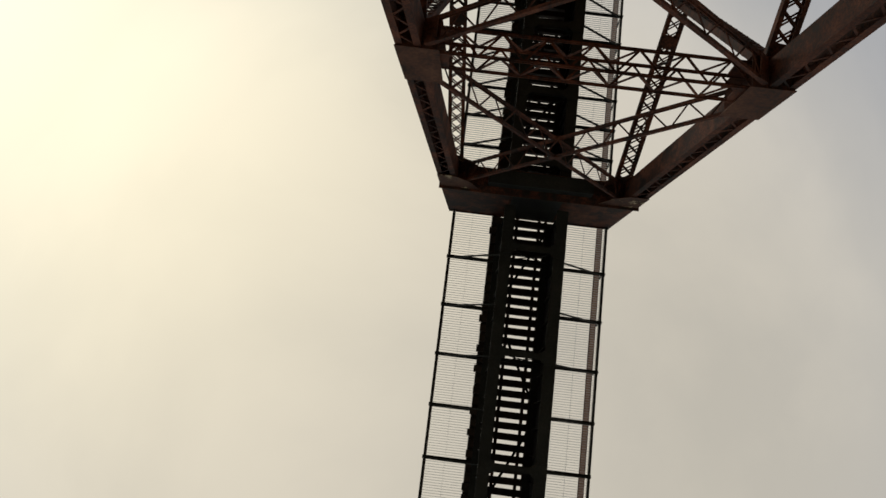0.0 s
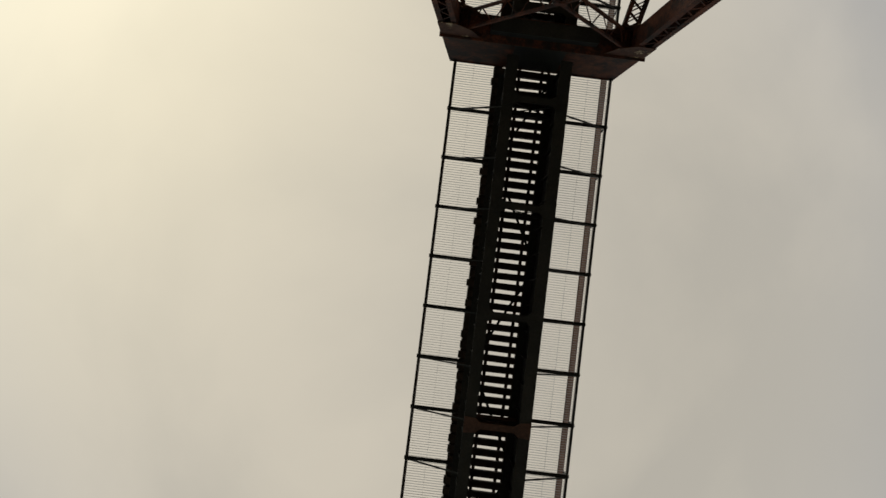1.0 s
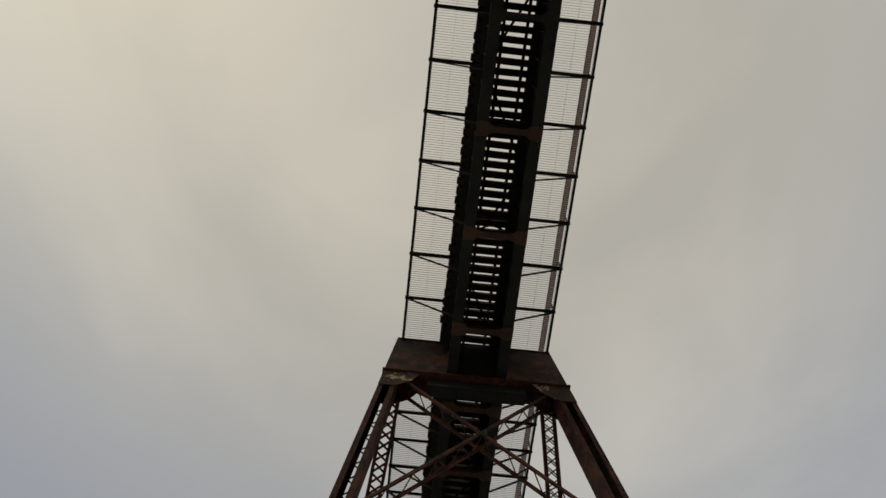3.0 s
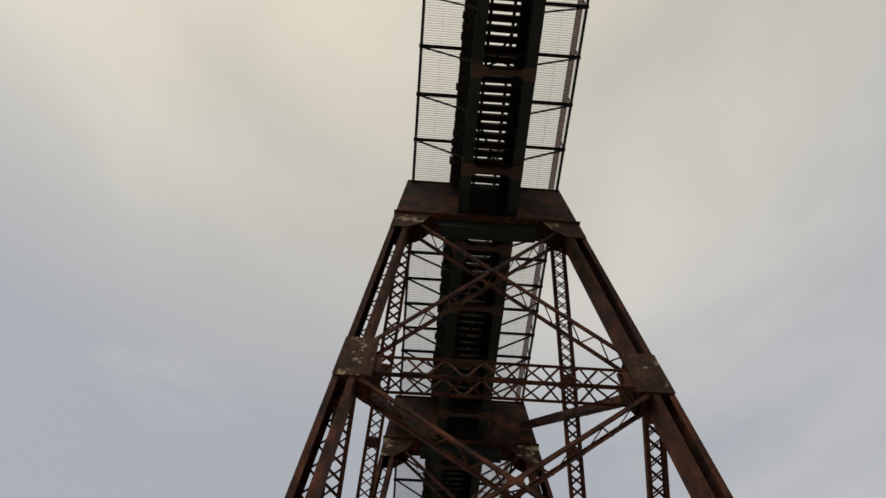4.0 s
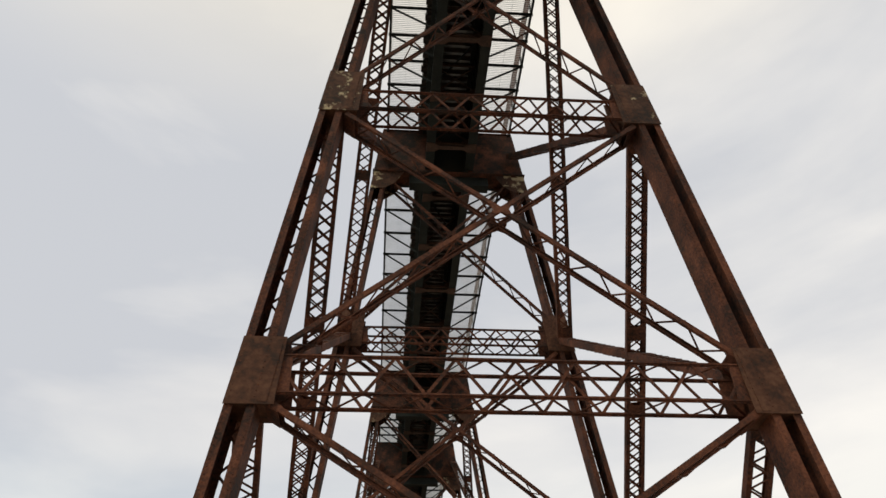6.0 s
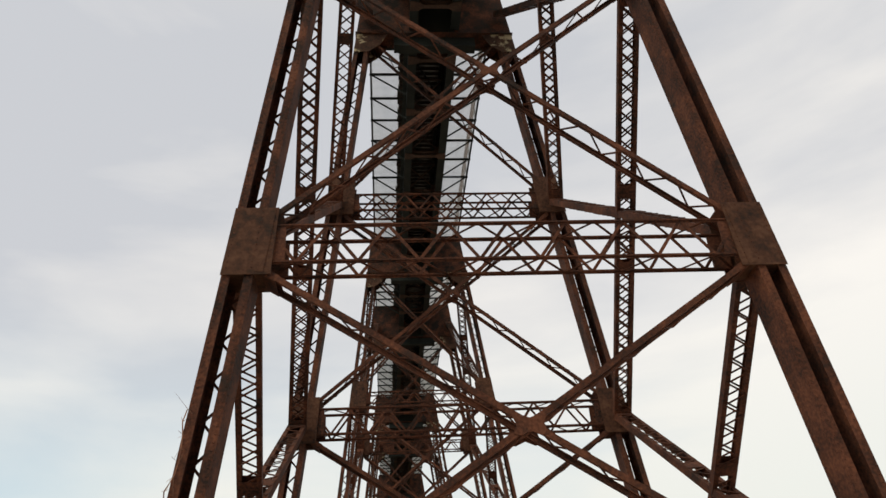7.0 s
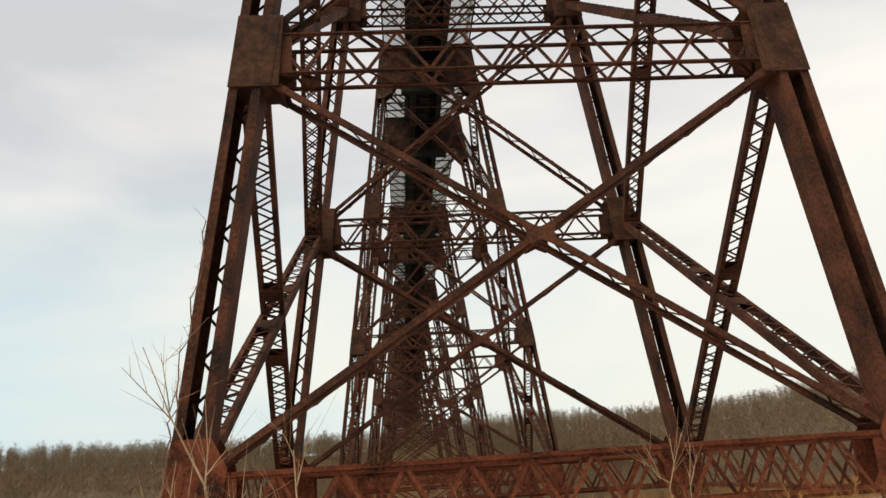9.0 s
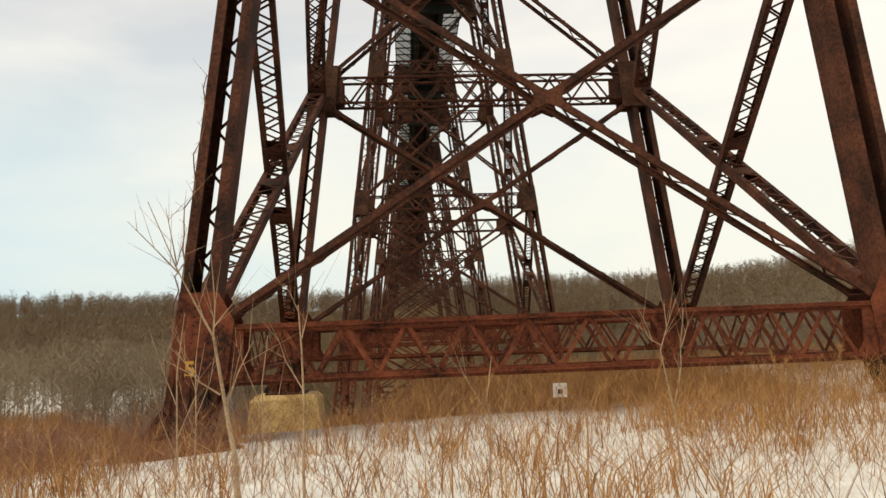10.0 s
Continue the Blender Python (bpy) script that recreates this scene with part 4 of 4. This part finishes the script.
z0 = ground_z(-1.36, 6.5) - 0.05
sapling((-1.36, 6.5, z0), [(0, 0, 0), (-0.04, 0, 0.33 - z0), (-0.07, 0.01, 0.69 - z0), (-0.12, 0.02, 0.94 - z0), (-0.24, 0.03, 1.63 - z0)], 0.034,
        [([(-0.24, 0.03, 1.63 - z0), (-0.38, 0.03, 1.89 - z0), (-0.52, 0.03, 2.16 - z0), (-0.79, 0.05, 2.78 - z0)], 0.011),
         ([(-0.52, 0.03, 2.16 - z0), (-0.69, 0.0, 2.35 - z0), (-0.92, -0.05, 2.60 - z0)], 0.008),
         ([(-0.54, 0.03, 2.23 - z0), (-0.59, 0.05, 2.47 - z0), (-0.65, 0.08, 2.73 - z0)], 0.007),
         ([(-0.54, 0.03, 2.23 - z0), (-0.50, 0.06, 2.42 - z0), (-0.47, 0.08, 2.56 - z0)], 0.005),
         ([(-0.24, 0.03, 1.63 - z0), (-0.23, 0.05, 1.89 - z0), (-0.27, 0.08, 2.32 - z0)], 0.008),
         ([(-0.24, 0.03, 1.70 - z0), (-0.13, 0.03, 1.84 - z0), (0.01, 0.05, 1.98 - z0)], 0.006),
         ([(-0.14, 0.02, 1.03 - z0), (-0.04, 0.05, 1.33 - z0), (0.08, 0.08, 1.58 - z0)], 0.010),
         ([(-0.18, 0.02, 1.15 - z0), (-0.36, 0.0, 1.27 - z0), (-0.53, -0.03, 1.53 - z0)], 0.009)],
        "pale bare sapling with thin twigs leaning over the snow", 1)
z1 = ground_z(-0.99, 7.5) - 0.05
sapling((-0.99, 7.5, z1), [(0, 0, 0), (-0.01, 0, 0.37 - z1), (0, 0.02, 0.89 - z1), (-0.02, 0.05, 1.48 - z1), (-0.05, 0.06, 1.91 - z1)], 0.017,
        [([(-0.02, 0.05, 1.58 - z1), (0.05, 0.05, 1.85 - z1), (0.09, 0.1, 2.10 - z1)], 0.007), ([(-0.01, 0.03, 1.10 - z1), (-0.17, 0.05, 1.37 - z1), (-0.25, 0.1, 1.59 - z1)], 0.007),
         ([(-0.05, 0.06, 1.85 - z1), (-0.12, 0.06, 2.02 - z1), (-0.19, 0.08, 2.13 - z1)], 0.005)],
        "thin dark-stemmed bare sapling", 2)
z2 = ground_z(3.13, 9.0) - 0.05
sapling((3.13, 9.0, z2), [(0, 0, 0), (-0.02, 0, 0.49 - z2), (-0.06, 0, 0.78 - z2), (-0.11, 0, 1.04 - z2), (-0.15, 0, 1.31 - z2)], 0.015,
        [([(-0.15, 0, 1.31 - z2), (-0.06, 0, 1.57 - z2), (0.07, 0, 1.90 - z2)], 0.008), ([(-0.13, 0, 1.36 - z2), (-0.27, 0, 1.44 - z2), (-0.47, 0, 1.73 - z2)], 0.006),
         ([(-0.24, 0, 1.41 - z2), (-0.29, 0, 1.58 - z2), (-0.36, 0, 1.76 - z2)], 0.007), ([(-0.06, 0, 1.57 - z2), (-0.07, 0, 1.73 - z2), (-0.07, 0, 1.90 - z2)], 0.007),
         ([(-0.03, 0.02, 0.60 - z2), (0.09, 0.02, 1.10 - z2), (0.10, 0.03, 1.36 - z2), (0.17, 0.03, 1.79 - z2)], 0.008), ([(0.11, 0.03, 1.33 - z2), (0.17, 0.03, 1.49 - z2), (0.23, 0.03, 1.66 - z2)], 0.007)],
        "pale forked bare sapling in dead grass", 3)

for k, (x, y, h) in enumerate(((-2.35, 8.0, 2.1), (-2.75, 10.2, 2.3), (-1.75, 9.4, 1.9), (0.9, 8.9, 1.5))):
    sapling((x, y, ground_z(x, y) - 0.05), [(0, 0, 0), (0.03, 0, 0.35 * h), (0.01, 0.05, 0.7 * h), (0.08, 0.08, h)], 0.012,
            [([(0.03, 0, 0.4 * h), (0.2, 0.05, 0.6 * h), (0.28, 0.1, 0.85 * h)], 0.006),
             ([(0.02, 0.02, 0.55 * h), (-0.15, 0.05, 0.75 * h), (-0.3, 0.1, 0.95 * h)], 0.006),
             ([(0.03, 0, 0.3 * h), (-0.12, -0.05, 0.5 * h), (-0.2, -0.1, 0.7 * h)], 0.005)],
            "very thin bare sapling with upright twigs in snow", 60 + k)

# tall dry reeds with feathery heads
def reed(x, y, height, lean, seed):
    rnd = random.Random(seed)
    z = ground_z(x, y)
    t = thing("reed", (x, y, z - 0.03), "tall golden dry reed with a feathery seed head", "reed", "reeds in the snow")
    pts = [Vector((lean * height * k * k, 0.05 * height * k, height * k)) for k in (0.0, 0.25, 0.5, 0.75, 1.0)]
    g = Geo()
    stem(g, pts, 0.006, 0.002, 4)
    part("stem", g, STRAW, t)
    g = Geo()
    for _ in range(70):
        f = rnd.uniform(0.82, 1.02)
        p = Vector((lean * height * f * f, 0.05 * height * f, height * f))
        d = Vector((lean * 0.8 + rnd.gauss(0, 0.25), rnd.gauss(0, 0.25), rnd.uniform(0.3, 1.0))).normalized()
        w = d.cross(Vector((rnd.gauss(0, 1), rnd.gauss(0, 1), 0.1))).normalized() * 0.004
        e = p + d * rnd.uniform(0.05, 0.13)
        o = len(g.v)
        g.v += [p - w, p + w, e]
        g.f.append((o, o + 1, o + 2))
    part("seed_head", g, STRAW, t)


for k, (x, y, h, lean) in enumerate(((0.62, 9.6, 1.25, 0.35), (0.35, 8.8, 1.05, 0.4), (2.5, 8.2, 1.0, -0.2), (4.3, 9.2, 1.2, 0.25), (5.2, 10.4, 1.3, -0.15),
                                      (3.6, 11.5, 1.2, 0.2), (-2.9, 8.4, 0.9, 0.3), (-4.6, 9.3, 1.0, -0.2), (6.2, 11.2, 1.25, 0.2))):
    reed(x, y, h, lean, 40 + k)

# ---- small things ----
LITTER = material("rusty_leaf_litter", [(0.07, 0.028, 0.013), (0.16, 0.06, 0.026), (0.24, 0.10, 0.045)], 3, 30, 0.9, bump=0.6)
g = Geo()
cx, cy, nr, na = -4.35, 14.35, 9, 40
for i in range(nr + 1):
    f = i / nr
    for k in range(na):
        q = 2 * math.pi * k / na
        rr = f * (1.5 + 0.35 * noise.noise((math.cos(q) * 1.5, math.sin(q) * 1.5, 5.0)))
        x, y = cx + rr * 1.05 * math.cos(q), cy + rr * 0.75 * math.sin(q)
        bump_z = 0.09 * noise.noise((x * 2.3, y * 2.3, 1.0)) + 0.05 * noise.noise((x * 6, y * 6, 2.0))
        g.v.append(Vector((x, y, ground_z(x, y) - 0.06 + (0.20 + bump_z) * (1 - f ** 2.2))))
for i in range(nr):
    for k in range(na):
        a, b = i * na + k, i * na + (k + 1) % na
        g.f.append((a, b, b + na, a + na))
mound = new("litter_mound", g.mesh("litter_mound", LITTER))
for p in mound.data.polygons:
    p.use_smooth = True
tagged(mound, "rust-brown mound of leaf litter round the steel foot", "leaf litter")

YELLOW = material("yellow_paint", [(0.42, 0.22, 0.03), (0.62, 0.34, 0.05)], 4, 30, 0.6)
WHITE = material("white_board", [(0.72, 0.69, 0.62), (0.86, 0.84, 0.78)], 5, 30, 0.6)
BLACK = material("black_paint", [(0.02, 0.02, 0.02), (0.05, 0.05, 0.05)], 5, 30, 0.6)
font = bpy.data.curves.new("numeral", "FONT")
font.body, font.size, font.extrude, font.align_x, font.align_y, font.offset = "5", 0.42, 0.004, "CENTER", "CENTER", 0.012
tmp = new("numeral_outline", font)
bpy.context.view_layer.update()
num_mesh = bpy.data.meshes.new_from_object(tmp.evaluated_get(bpy.context.evaluated_depsgraph_get()))
bpy.data.objects.remove(tmp)
num_mesh.materials.clear()
num_mesh.materials.append(YELLOW)
numeral = part("painted_numeral", num_mesh, YELLOW, near, "yellow painted numeral 5")
numeral.matrix_basis = pose(-4.05 - XC, -0.062, 1.05, 90, 0, 0)

SX, SY, SZ = 3.25, 16.6, 0.29
zs = ground_z(SX, SY)
sign = thing("marker_sign", (SX, SY, zs), "small white marker board on a stub post in grass", "sign")
g = Geo()
g.bar((0, 0, -0.1), (0, 0, SZ - zs + 0.1), 0.06, 0.06, (0, 1, 0))
part("post", g, RUST, sign)
g = Geo()
zc = SZ - zs
g.plate([(-0.15, -0.06, zc - 0.15), (0.15, -0.06, zc - 0.15), (0.15, -0.06, zc + 0.15), (-0.15, -0.06, zc + 0.15)], (0, 0.02, 0))
part("board", g, WHITE, sign)
g = Geo()
g.plate([(-0.05, -0.066, zc - 0.08), (0.05, -0.066, zc - 0.08), (0.05, -0.066, zc + 0.02), (-0.05, -0.066, zc + 0.02)], (0, 0.005, 0))
part("mark", g, BLACK, sign)

# dry vine on the outer edge of the near leg
vine = thing("vine", (XC - half(5.0), Y_B - 0.1, 0.0), "dry leafless vine clinging to the rusted leg", "vine")
g = Geo()
rv = random.Random(8)
prev = Vector((half(5.0) - half(0.2), 0, 0.2))
for k in range(1, 26):
    z = 0.2 + k * 0.26
    p = Vector((half(5.0) - half(z) + rv.uniform(-0.08, 0.10), rv.uniform(-0.1, 0.0), z))
    g.cone(prev, p, 0.014, 0.012, 4)
    for _ in range(3):
        d = Vector((rv.gauss(-0.05, 0.09), rv.gauss(-0.05, 0.08), rv.gauss(0.02, 0.12)))
        g.cone(p, p + d, 0.006, 0.002, 3)
    prev = p
part("vine_stem", g, TWIG, vine)
